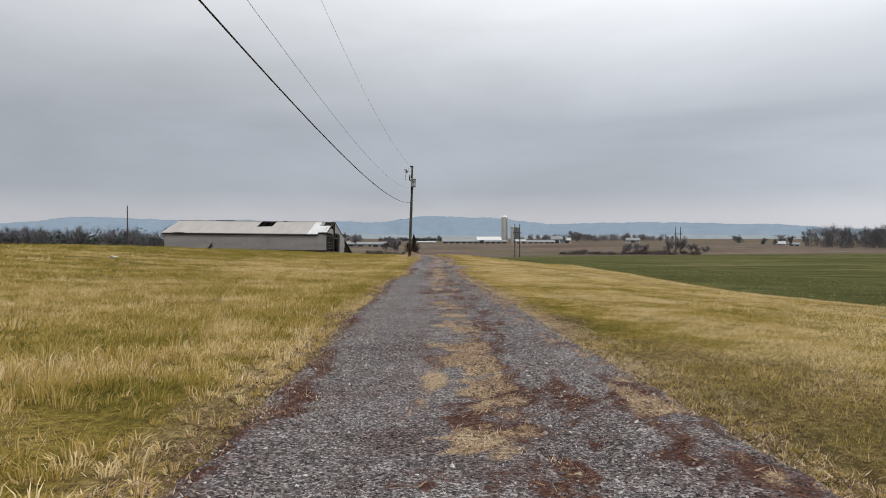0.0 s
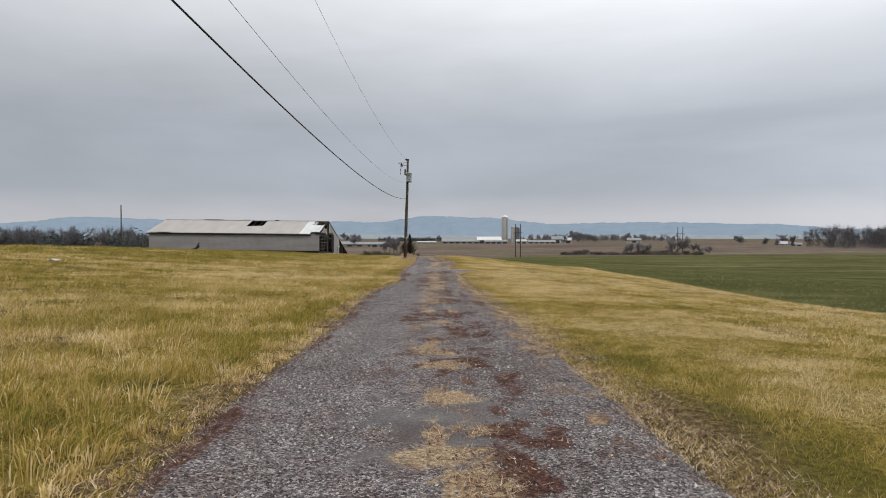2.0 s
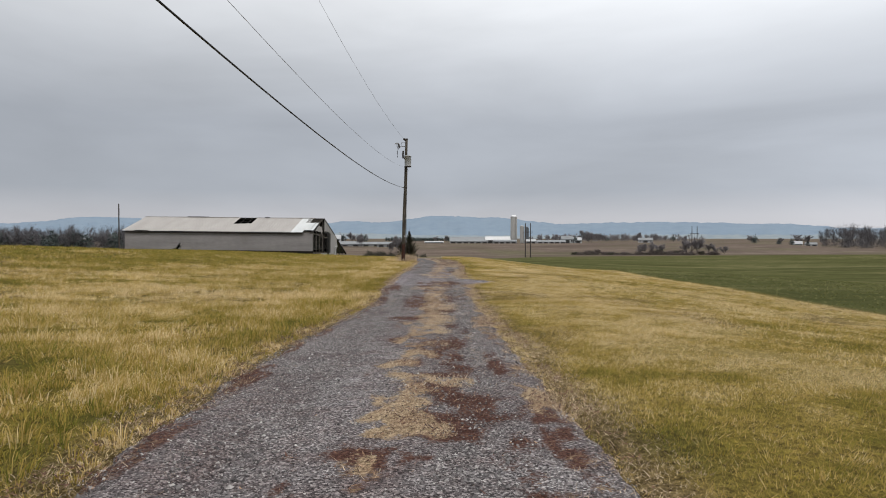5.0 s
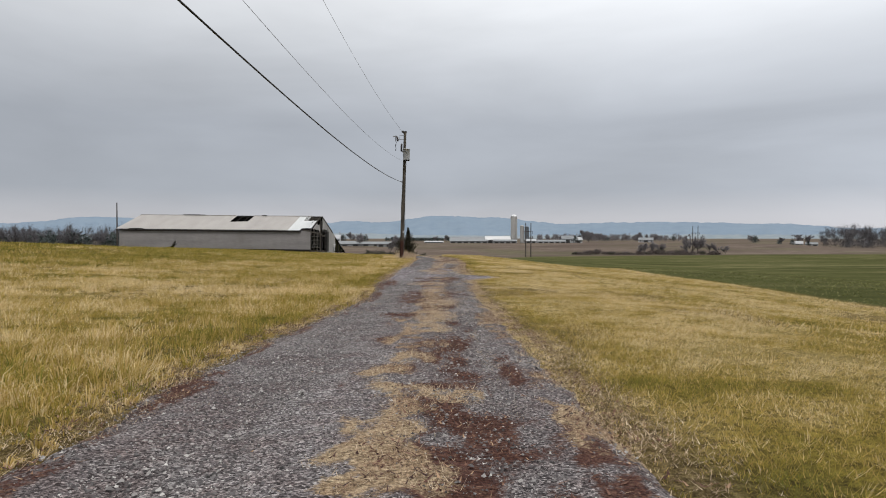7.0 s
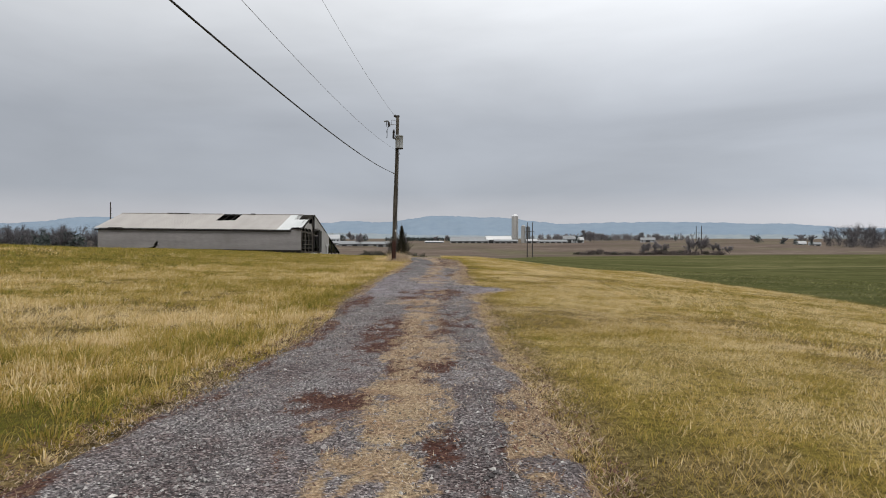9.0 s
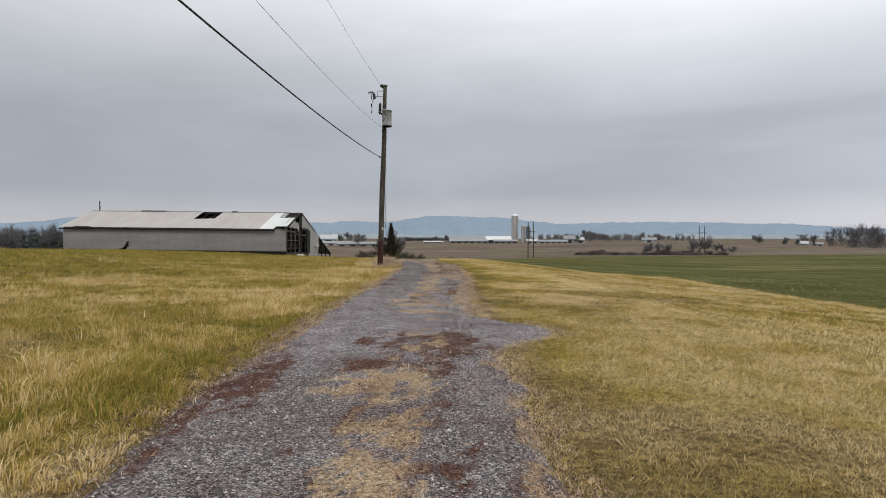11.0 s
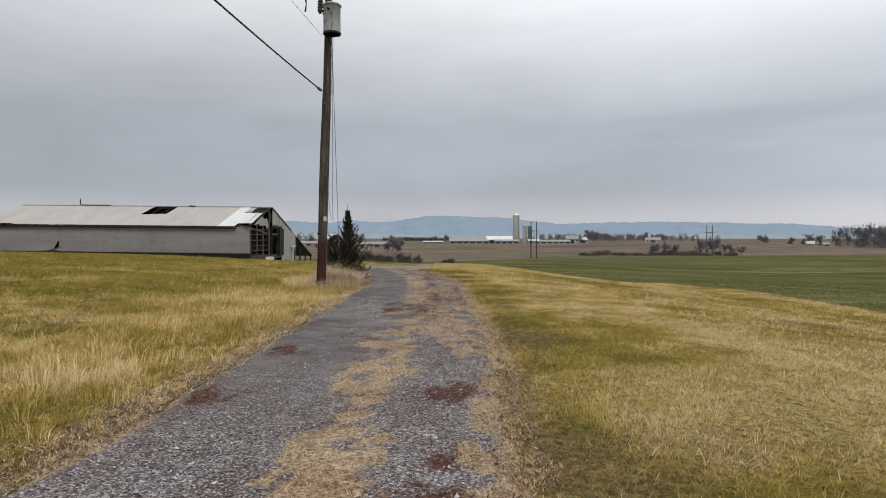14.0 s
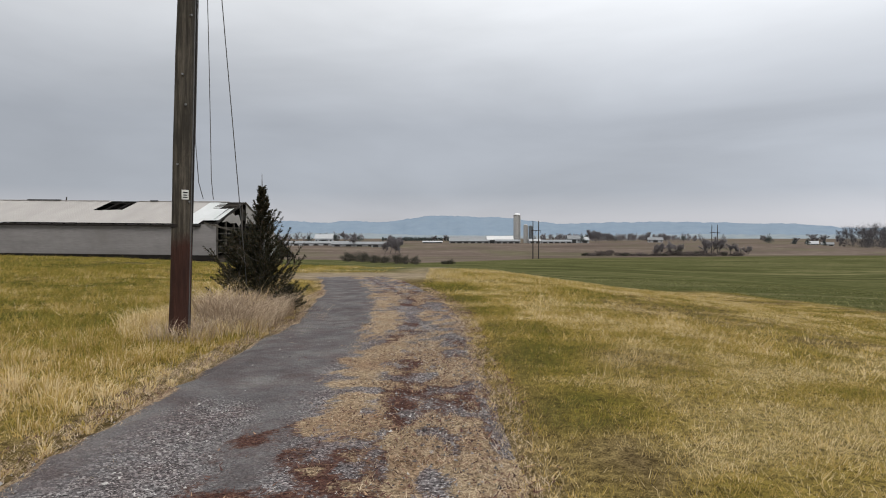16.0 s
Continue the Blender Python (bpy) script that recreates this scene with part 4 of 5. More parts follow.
part("arrester_bracket", boxed((-0.2, -0.02, za + 0.46), (-0.05, 0.02, za + 0.5), Matrix.Translation((lean(za).x, 0, 0))), STEEL, arrester)
# the tank
tx = lean(zt + 0.4).x + 0.15
tank = part("transformer", lathe([(0.17, 0.0), (0.235, 0.012), (0.245, 0.04), (0.235, 0.07), (0.235, 0.76), (0.25, 0.775), (0.25, 0.8), (0.2, 0.84), (0.06, 0.87)], 28), TANK, pole, "grey dented steel transformer tank", smooth=True)
tank.location, tank.rotation_euler = (tx, -0.28, zt), (0, 0, radians(-61))
part("lid_band", lathe([(0.252, 0.765), (0.262, 0.77), (0.262, 0.795), (0.252, 0.8)], 28), STEEL, tank)
part("tank_rim", lathe([(0.236, 0.0), (0.247, 0.004), (0.247, 0.05), (0.236, 0.055)], 28), NEAR_BLACK, tank)
for a in (-150, -95, -40):
    x0, y0 = 0.235 * math.cos(radians(a)), 0.235 * math.sin(radians(a))
    part("bushing", tube([(x0, y0, 0.62), (x0 * 1.25, y0 * 1.25, 0.62), (x0 * 1.45, y0 * 1.45, 0.63)], [0.03, 0.035, 0.015], 8), PORCELAIN, tank)
for h in (0.12, 0.64):
    part("hanger", boxed((-0.33, -0.05, h), (-0.2, 0.05, h + 0.09), bevel=0.008), STEEL, tank)
part("rating_plate", boxed((0.04, -0.246, 0.3), (0.13, -0.232, 0.38)), STEEL, tank)
part("looped_lead", tube([(0.22, -0.1, 0.55), (0.33, -0.12, 0.4), (0.3, -0.1, 0.2), (0.1, -0.12, -0.12), (0.22, -0.1, -0.26), (0.27, -0.1, -0.38)], 0.009, 6), RUBBER, tank, "loose black lead below the tank")
# riser, ground wire, bolts and tag
part("riser_conduit", tube([lean(0, 0.10, 0.10), lean(2.2, 0.10, 0.1), lean(5.4, 0.09, 0.09)], 0.022, 8), NEAR_BLACK, pole)
part("ground_wire", tube([lean(0, 0.145, -0.02), lean(1.5, 0.142, -0.03), lean(3.2, 0.135, -0.02), lean(6.6, 0.12, -0.02)], 0.006, 5), BARE, pole)
for h, a in ((3.2, -60), (3.6, -80), (4.4, -40), (5.2, -100), (6.1, -70), (2.4, -95), (7.2, -50), (7.9, -60), (8.3, -40), (1.9, -30)):
    c, s = math.cos(radians(a)), math.sin(radians(a))
    r0 = shaft_r(h)
    part("bolt", tube([lean(h, c * r0 * 0.9, s * r0 * 0.9), lean(h, c * (r0 + 0.03), s * (r0 + 0.03))], 0.014, 6), STEEL, pole)
tag = part("number_tag", boxed((-0.045, -0.006, 0), (0.045, 0.004, 0.13)), TAG, pole, "small white tag nailed to the pole")
tag.matrix_basis = Matrix.Translation(lean(1.93, 0.085, -0.103)) @ pose(0, 0, 0, 0, 0, 40)
for i, (w, h) in enumerate(((0.06, 0.02), (0.05, 0.05), (0.065, 0.085))):
    part("ink_bar", boxed((-w / 2, -0.009, h), (w / 2, -0.0065, h + 0.016)), INK, tag)
# thin dark ring round the shaft, near its change of colour
part("dark_collar", lathe([(0.132, 1.55), (0.139, 1.555), (0.139, 1.60), (0.131, 1.605)], 20), NEAR_BLACK, pole).location = (lean(1.55).x, 0, 0)

# overhead lines: start on the pole, sag, and climb to the next pole behind the camera


def line_wire(name, start, across, slope, sag, length, radius, material, label):
    bm = bmesh.new()
    n = 60
    pts = [(start[0] + across * length * i / n, start[1] - length * i / n, start[2] + slope * (length * i / n) + sag * (length * i / n) ** 2) for i in range(n + 1)]
    add_tube(bm, pts, [radius] * (n + 1), 6)
    return tagged(part(name, bm, material, None, "", True), label, "wire")


line_wire("service_cable", (0.06, 59.87, 5.28), -0.0232, -0.0620, 0.00118, 78, 0.017, RUBBER, "thick black service cable sagging from the utility pole")
part("cable_clamp", tube([(0.06, 59.88, 5.28), (0.05, 59.6, 5.265), (0.045, 59.3, 5.247)], [0.03, 0.045, 0.02], 8), STEEL, bpy.data.objects["service_cable"], "dark cable grip")
line_wire("neutral_wire", (0.1, 59.88, 6.78), -0.0188, -0.0884, 0.00136, 78, 0.005, BARE, "thin grey neutral wire strung from the utility pole")
line_wire("primary_wire", (0.06, 59.95, 8.9), -0.0714, -0.0040, 0.00253, 78, 0.0065, BARE, "thin grey high-voltage wire on the pole's top insulator")
for name, a, b in (("guy_wire", lean(8.6), (0.07, 63.0)),):
    z = gz(*b)
    p0 = a + Vector((POLE_AT[0], POLE_AT[1] + 0.1, pole_z))
    w = tagged(part(name, tube([p0, (p0 + Vector((b[0], b[1], z))) / 2 - Vector((0, 0, 0.06)), (b[0], b[1], z - 0.05)], 0.0075, 6), BARE, None), "thin steel guy wire anchored in the weeds behind the pole", "wire")
    part("guy_grip", tube([p0 + (Vector((b[0], b[1], z)) - p0) * 0.03, p0 + (Vector((b[0], b[1], z)) - p0) * 0.09], 0.016, 6), STEEL, w)
tagged(part("drop_wire", tube([(0.36, 60.1, 6.9), (0.26, 60.12, 4.4), (0.2, 60.13, 2.5), (0.24, 60.14, 1.9), (0.3, 60.14, 1.68)], 0.006, 5), BARE, None), "loose thin wire hanging against the utility pole", "wire")
tagged(part("slack_wire", tube([(0.33, 60.08, 7.2), (0.29, 60.35, 5.2), (0.25, 60.55, 3.4), (0.22, 60.68, 2.0), (0.24, 60.7, 1.7)], 0.006, 5), BARE, None), "loose thin wire dangling beside the utility pole", "wire")

# ---------------------------------------------------------------- cedars and weeds by the pole


def sprays(n_branch, height_m, radius, seed, tip_gap, per=46, leafw=0.02, sweep=0.5, power=0.85):
    """Foliage of a young red cedar: rising branches feathered with fine sprays. Returns verts, faces."""
    q = np.random.RandomState(seed)
    V, wood = [], []
    for b in range(n_branch):
        t = (b + q.uniform(0, 1)) / n_branch
        z0 = height_m * (0.03 + 0.93 * t)
        L = radius * ((1 - t) ** power) * q.choice([0.45, 0.7, 1.0, 1.4]) * q.uniform(0.8, 1.15) + 0.04
        az = b * 2.39996 + q.uniform(-0.5, 0.5)
        rise = sweep * q.uniform(0.7, 1.6)
        d = np.array([math.cos(az), math.sin(az), 0])
        k = np.linspace(0, 1, 6)
        line = np.array([0, 0, z0]) + d * (L * k)[:, None] + np.array([0, 0, 1]) * (L * rise * k ** 1.5)[:, None]
        wood.append(line)
        m = max(6, int(per * (0.35 + L / radius)))
        u = q.uniform(0.12, 1.0, m) ** 0.8
        base = np.array([np.interp(u, k, line[:, i]) for i in range(3)]).T
        ln = (0.04 + 0.065 * (1 - u) * min(1, L * 2)) * q.uniform(0.6, 1.4, m)
        dirv = d * q.uniform(0.2, 1.0, (m, 1)) + q.normal(0, 0.42, (m, 3)) + np.array([0, 0, 0.45])
        dirv /= np.linalg.norm(dirv, axis=1)[:, None]
        side = np.cross(dirv, q.normal(0, 1, (m, 3)))
        side /= np.linalg.norm(side, axis=1)[:, None]
        V.append(np.stack([base - side * leafw * 0.4, base + side * leafw * 0.4, base + dirv * ln[:, None] * 0.6 + side * leafw, base + dirv * ln[:, None] * 0.6 - side * leafw, base + dirv * ln[:, None] * 1.15], 1))
    V = np.concatenate(V)
    o = np.arange(len(V))[:, None] * 5
    F = np.concatenate([o + np.array([[0, 1, 2]]), o + np.array([[0, 2, 3]]), o + np.array([[3, 2, 4]])])
    return V.reshape(-1, 3), F, wood


def cedar(x, y, h, radius, seed, label, n=190, sweep=0.5, power=0.85, per=70):
    t = thing("cedar_tree", label, "tree", pose(x, y, gz(x, y) - 0.03, rz=seed * 31), "cedars by the pole")
    V, F, wood = sprays(n, h * 0.94, radius, seed, 0, per, leafw=0.006, sweep=sweep, power=power)
    arrays("crown", V, F, CEDAR, t)
    bm = tube([(0, 0, -0.05), (0.01, 0.01, h * 0.4), (0, 0, h * 0.8), (0, 0, h)], [0.06, 0.045, 0.018, 0.004], 8)
    for line in wood[::2]:
        add_tube(bm, line[::2].tolist() + [line[-1].tolist()], [0.012, 0.008, 0.005, 0.002], 3, False)
    part("trunk", bm, BARK, t)
    return t


cedar(0.34, 62.9, 2.62, 0.6, 4, "young dark-green cedar with a thin pointed top beside the drive", 250, 0.8, 1.15, 120)
cedar(-0.2, 63.3, 1.7, 0.55, 9, "small bushy dark cedar growing against a taller one", 150, 0.6, 0.6, 90)
cedar(0.6, 63.7, 0.6, 0.34, 15, "low dark cedar seedling at the taller cedar's foot", 80, 0.5, 0.6)


def weeds(n, cx, cy, rx, ry_, h0, h1, label, stuff):
    a, rr = rs.uniform(0, 2 * np.pi, n), np.sqrt(rs.uniform(0, 1, n))
    x, y = cx + rx * rr * np.cos(a), cy + ry_ * rr * np.sin(a)
    keep = off_road(x, y, 0.12)
    x, y = x[keep], y[keep]
    h = rs.uniform(h0, h1, len(x)) * (0.5 + fbm(x * 1.1, y * 1.1, 55, 2))
    return blades("dry_weeds", x, y, height(x, y) - 0.02, h, rs.uniform(0.005, 0.011, len(x)), rs.uniform(0.3, 1.4, len(x)), stuff, label, np.full(len(x), 0.85), True, "weeds")


weeds(7000, 0.3, 62.8, 1.0, 2.6, 0.12, 0.36, "tall tangled dry tan weeds under the cedar", DEAD)
weeds(9000, -0.1, 62.6, 1.4, 3.0, 0.10, 0.30, "golden dry weeds round the cedar", BLADE)
weeds(9000, 0.5, 61.9, 0.75, 1.3, 0.24, 0.6, "fuzzy pinkish dry weeds before the cedar", DEAD)
weeds(260, 0.0, 62.0, 0.6, 0.6, 0.45, 0.85, "few tall pale weed stalks before the cedar", BLADE)
weeds(700, 0.1, 60.1, 0.5, 0.6, 0.15, 0.4, "dry tan weeds round the pole's foot", DEAD)

# ---------------------------------------------------------------- derelict poultry house
BARN_L, HALF, EAVE, RIDGE_H = 28.6, 7.0, 3.30, 5.5
BASE_Z = -0.88
barn = thing("poultry_house", "long derelict poultry house with grey-white curtain walls and a torn gable", "barn",
             Matrix.Translation((-16.25, 107.6, BASE_Z)) @ pose(0, 0, 0, 0, 0.63, -2.35))
# local axes: x runs west along the wall as negative, y runs back through the gable, z up
pitch = (RIDGE_H - EAVE) / HALF


def roof_z(s):
    return EAVE + pitch * s if s <= HALF else RIDGE_H - pitch * (s - HALF)


part("footing", boxed((-BARN_L, -0.02, -0.6), (0, 0.2, 0.44), bevel=0.015), FOOTING, barn, "dark stained footing board")
part("rear_footing", boxed((-BARN_L, 13.8, -1.6), (0, 14.0, 0.44)), FOOTING, barn)
part("dirt_floor", boxed((-BARN_L + 0.1, 0.25, -0.4), (-0.05, 13.75, 0.03)), SOIL, barn)
# side curtain: sagging cloth with soft folds, torn once near its foot
nx, nz = 440, 40
cx = np.linspace(-BARN_L + 0.02, -0.02, nx)
cz = np.linspace(0.40, EAVE - 0.16, nz)
CX, CZ = np.meshgrid(cx, cz)
vv = (CZ - 0.4) / (EAVE - 0.56)
CY = -0.05 - 0.05 * np.sin(np.pi * vv) - 0.03 * (fbm(CX * 0.8, CZ * 0.9, 11) - 0.5) * 2 + 0.006 * np.sin(CX * 5.2 + 0.4 * np.sin(CZ * 4))
idx = np.arange(nx * nz).reshape(nz, nx)
q = np.stack([idx[:-1, :-1], idx[:-1, 1:], idx[1:, 1:], idx[1:, :-1]], -1)
mid_x = (CX[:-1, :-1] + CX[1:, 1:]) / 2
mid_z = (CZ[:-1, :-1] + CZ[1:, 1:]) / 2
tear = (mid_x > -21.7) & (mid_x < -20.15) & (mid_z < 0.44 + 0.16 * np.clip((mid_x + 21.7) / 0.8, 0, 1) + 0.85 * np.clip((mid_x + 20.9) / 0.6, 0, 1) ** 1.6)
arrays("side_curtain", np.stack([CX, CY, CZ], -1).reshape(-1, 3), q[~tear].reshape(-1, 4), CURTAIN, barn, "sagging grey-white cloth curtain", True)
part("torn_flap", tube([(-20.25, -0.1, 0.5), (-20.0, -0.16, 1.0), (-19.95, -0.1, 1.5)], [0.16, 0.09, 0.01], 5), CURTAIN, barn)
part("broken_board", boxed((-21.9, -0.2, 0.38), (-20.1, -0.1, 0.46)), NEAR_BLACK, barn)
part("rear_wall", boxed((-BARN_L, 13.9, 0.42), (0, 14.0, EAVE)), SIDING, barn)
part("far_gable", boxed((-BARN_L, 0.2, 0.4), (-BARN_L + 0.1, 13.8, EAVE)), SIDING, barn)
# eave board, coloured near-black to draw the shadow line under the roof edge
part("eave_shadow_board", boxed((-BARN_L - 0.35, -0.36, EAVE - 0.40), (-1.4, -0.28, EAVE - 0.24), bevel=0.01), NEAR_BLACK, barn, "eave board blackened as the eave's shadow line")
# roof framing in near-black: shade seen through the roof hole is in its colour
for i in range(26):
    xx = -BARN_L + 0.3 + i * 1.12
    part("rafter", boxed((xx - 0.025, -0.3, 0), (xx + 0.025, HALF, 0.14), Matrix.Translation((0, 0, EAVE - 0.24)) @ Matrix(((1, 0, 0, 0), (0, 1, 0, 0), (0, pitch, 1, 0), (0, 0, 0, 1)))), NEAR_BLACK, barn)
for s in (0.3, 1.5, 2.7, 3.9, 5.1, 6.3):
    part("purlin", boxed((-BARN_L, s, roof_z(s) - 0.085), (-0.1, s + 0.09, roof_z(s) - 0.045)), NEAR_BLACK, barn)


def sheet(x0, x1, s0, s1, lift=0.0, curl=0.0):
    """A ribbed roof sheet between two stations of the slope."""
    n = max(int((x1 - x0) / 0.0762), 2)
    xs = [x0 + (x1 - x0) * i / n for i in range(n + 1)]
    steps = 5
    V, F = [], []
    for layer in (0.0, -0.006):
        for j in range(steps + 1):
            s = s0 + (s1 - s0) * j / steps
            for i, xx in enumerate(xs):
                rib = 0.018 if i % 3 == 0 else 0.0
                lifted = lift + curl * (max(0, (xx - x0) / (x1 - x0) - 0.4) ** 2) * (0.4 + 0.6 * j / steps)
                V.append((xx, s, roof_z(s) + rib + lifted + layer))
    m = (n + 1) * (steps + 1)
    for j in range(steps):
        for i in range(n):
            a = j * (n + 1) + i
            F.append((a, a + 1, a + n + 2, a + n + 1))
            F.append((a + m, a + m + n + 1, a + m + n + 2, a + m + 1))
    for i in range(n):
        F.append((i, i + m, i + m + 1, i + 1))
    return np.array(V), np.array(F)


x0 = -BARN_L - 0.35
i = 0
while x0 < -0.4:
    x1 = min(x0 + 0.914, -0.1)
    mid = (x0 + x1) / 2
    hole = -13.75 < mid < -11.1
    new_part = mid > -3.6
    lift = 0.004 * (i % 2)
    if not hole:
        top = 6.95 if not new_part else (4.5 if mid > -1.9 else 6.9)
        low = -0.35 if mid < -1.4 else 0.7
        V, F = sheet(x0, x1 + 0.02, low, top, lift, 0.28 if mid > -1.2 else 0.0)
    else:
        V, F = sheet(x0, x1 + 0.02, -0.35, 3.75 + 0.14 * math.sin(i * 2.1), lift)
    arrays("roof_sheet", V, F, SHEET_NEW if new_part else SHEET, barn, "bright loose roof sheet" if new_part else "")
    x0 = x1
    i += 1
i = 0
x0 = -BARN_L - 0.35
while x0 < 0.1:
    x1 = min(x0 + 2.74, 0.15)
    V, F = sheet(x0, x1, 7.05, 14.35, 0.004 * (i % 2))
    arrays("rear_roof_sheet", V, F, SHEET, barn)
    x0 = x1
    i += 1
for i in range(9):
    xa = -BARN_L - 0.35 + i * 3.05
    if i != 5 and xa < -3.2:
        part("ridge_cap", boxed((xa, 6.8, RIDGE_H - 0.03), (xa + 3.03, 7.2, RIDGE_H + 0.035 + 0.012 * (i % 3)), bevel=0.012), SHEET, barn)
part("lifted_ridge_strip", boxed((-22.0, 6.75, RIDGE_H + 0.04), (-18.6, 6.95, RIDGE_H + 0.10)), NEAR_BLACK, barn, "dark lifted ridge strip")
part("ridge_stub", boxed((-9.4, 6.7, RIDGE_H + 0.02), (-8.7, 6.9, RIDGE_H + 0.1)), NEAR_BLACK, barn)
part("loose_eave_strip", boxed((-26.9, -0.44, EAVE - 0.12), (-24.9, -0.37, EAVE - 0.02)), NEAR_BLACK, barn)
# torn gable: stripped studs and girts at the front half, a doorway, then siding
for s in (0.1, 2.1, 4.1, 6.3):
    part("stud", boxed((-0.12, s, 0.0), (0.02, s + 0.14, roof_z(s) - 0.15)), TIMBER, barn)
for z in (0.62, 1.15, 1.72, 2.3, 2.85):
    part("girt", boxed((-0.05, 0.15, z), (0.05, 5.6, z + 0.06), pose(0, 0, 0, 0.5 * math.sin(z * 9), 0, 0)), TIMBER, barn)
for s, za, zb_ in ((9.4, 0.0, 3.2), (7.1, 0.0, 3.2)):
    part("door_post", boxed((-0.1, s, za), (0.06, s + 0.18, zb_)), NEAR_BLACK, barn)
part("door_header", boxed((-0.1, 7.0, 3.1), (0.08, 11.3, 3.3)), NEAR_BLACK, barn)
# near-black panel over the back part of the doorway
part("doorway_panel", boxed((0.06, 9.9, -0.1), (0.14, 11.6, 3.12), bevel=0.01), NEAR_BLACK, barn, "near-black panel in the gable doorway")
for z in (2.2, 2.62, 2.95):
    part("broken_slat", boxed((0.04, 7.2, z), (0.1, 9.4, z + 0.1), pose(0, 0, 0, 3 * math.sin(z * 7), 0, 0)), TIMBER, barn)
# added dark boards under the rear roof, so the roof hole looks black
for xa in (-20.0, -10.0, 0.0):
    shade_board = boxed((max(xa - 10.0, -BARN_L), 7.1, 0), (xa - 0.1, 13.9, 0.05), Matrix.Translation((0, 0, RIDGE_H + pitch * HALF - 0.2)) @ Matrix(((1, 0, 0, 0), (0, 1, 0, 0), (0, -pitch, 1, 0), (0, 0, 0, 1))))
    part("roof_shade_board", shade_board, NEAR_BLACK, barn)
# added near-black sheet behind the studs, standing for the shade inside
part("shade_backing", boxed((-5.2, 0.3, 0.03), (-5.1, 13.7, 3.2)), NEAR_BLACK, barn)


def gable_piece(name, outline, material, x=0.0, thick=0.05, label=""):
    """A flat piece of gable siding from an outline of (station, height)."""
    bm = bmesh.new()
    a = [bm.verts.new((x + thick, s, z)) for s, z in outline]
    b = [bm.verts.new((x, s, z)) for s, z in outline]
    bm.faces.new(a)
    bm.faces.new(b[::-1])
    for i in range(len(a)):
        j = (i + 1) % len(a)
        bm.faces.new((a[i], b[i], b[j], a[j]))
    bmesh.ops.recalc_face_normals(bm, faces=bm.faces)
    return part(name, bm, material, barn, label)


gable_piece("torn_siding", [(1.0, 3.34), (2.2, 3.5), (3.0, 3.3), (4.6, 3.38), (5.3, 3.0), (5.8, 3.45), (5.2, 4.2), (4.3, 4.05), (3.6, 4.3), (2.4, 3.95)], SIDING, 0.05, 0.03, "ragged remnant of gable siding")
gable_piece("hanging_strip", [(-2.2, 2.55), (-0.1, 3.1), (1.2, 3.32), (1.2, 3.2), (-0.1, 2.95), (-2.2, 2.45)], TIMBER, 0.02, 0.05, "loose hanging eave strip").matrix_basis = pose(0, -0.4, 0, 0, 0, 75)
s = 10.9
while s < 17.0:
    e = min(s + 0.9, 17.0)
    zb0 = -1.2 if s > 13.5 else -0.7
    gable_piece("gable_sheet", [(s, zb0), (e - 0.012, zb0), (e - 0.012, roof_z(e) - 0.06), (s, roof_z(s) - 0.06)], SIDING, 0.06, 0.03)
    s = e
s = 7.2
while s < 10.8:
    e = min(s + 0.9, 10.9)
    gable_piece("gable_sheet", [(s, 3.35), (e - 0.012, 3.35), (e - 0.012, roof_z(e) - 0.06), (s, roof_z(s) - 0.06)], SIDING, 0.06, 0.03)
    s = e
# dark panel painted in for the shaded opening below the ridge
gable_piece("gap_shade_panel", [(6.0, 3.9), (7.1, 3.6), (7.15, 4.7), (6.3, 4.85)], NEAR_BLACK, -0.06, 0.04)
part("barge_board", boxed((0.06, 0, -0.16), (0.14, 8.0, 0.02), Matrix.Translation((0, 7.0, RIDGE_H)) @ Matrix(((1, 0, 0, 0), (0, 1, 0, 0), (0, -pitch, 1, 0), (0, 0, 0, 1)))), TIMBER, barn)
for i in range(5):
    s = 4.6 + i * 0.48
    part("bare_batten", boxed((-2.2, s, roof_z(s) + 0.02), (0.1, s + 0.12, roof_z(s) + 0.08)), TIMBER, barn)
part("bare_rafter", boxed((-0.15, 0.2, 0), (-0.05, HALF, 0.16), Matrix.Translation((0, 0, EAVE - 0.2)) @ Matrix(((1, 0, 0, 0), (0, 1, 0, 0), (0, pitch, 1, 0), (0, 0, 0, 1)))), NEAR_BLACK, barn)
# white door frame and block on the ground by the gable
part("white_post", boxed((0.2, 15.1, -1.2), (0.32, 15.3, 0.95)), WHITE, barn, "white painted post")
part("white_lintel", boxed((0.2, 14.2, 0.85), (0.32, 16.6, 1.0)), WHITE, barn)
part("small_dark_door", boxed((0.1, 15.5, -1.2), (0.16, 16.6, 0.5)), NEAR_BLACK, barn)
# lean-to along the back
LT0, LT1 = 14.2, 26.0
for i in range(5):
    xa = -12.0 + i * 2.4
    V, F = sheet(xa, xa + 2.42, LT0, LT1, 0.01)
    arrays("lean_to_sheet", V, F, SHEET, barn)
for s, xx in ((17.2, -0.1), (20.0, -0.1), (22.8, -0.1), (25.8, -0.1), (25.8, -4.0), (25.8, -8.0), (25.8, -12.0)):
    part("lean_to_post", boxed((xx - 0.08, s - 0.08, -2.2), (xx + 0.08, s + 0.08, roof_z(s) - 0.05)), NEAR_BLACK, barn)
part("lean_to_beam", boxed((-12.0, 25.7, roof_z(25.8) - 0.2), (0.05, 25.9, roof_z(25.8) - 0.02)), NEAR_BLACK, barn)
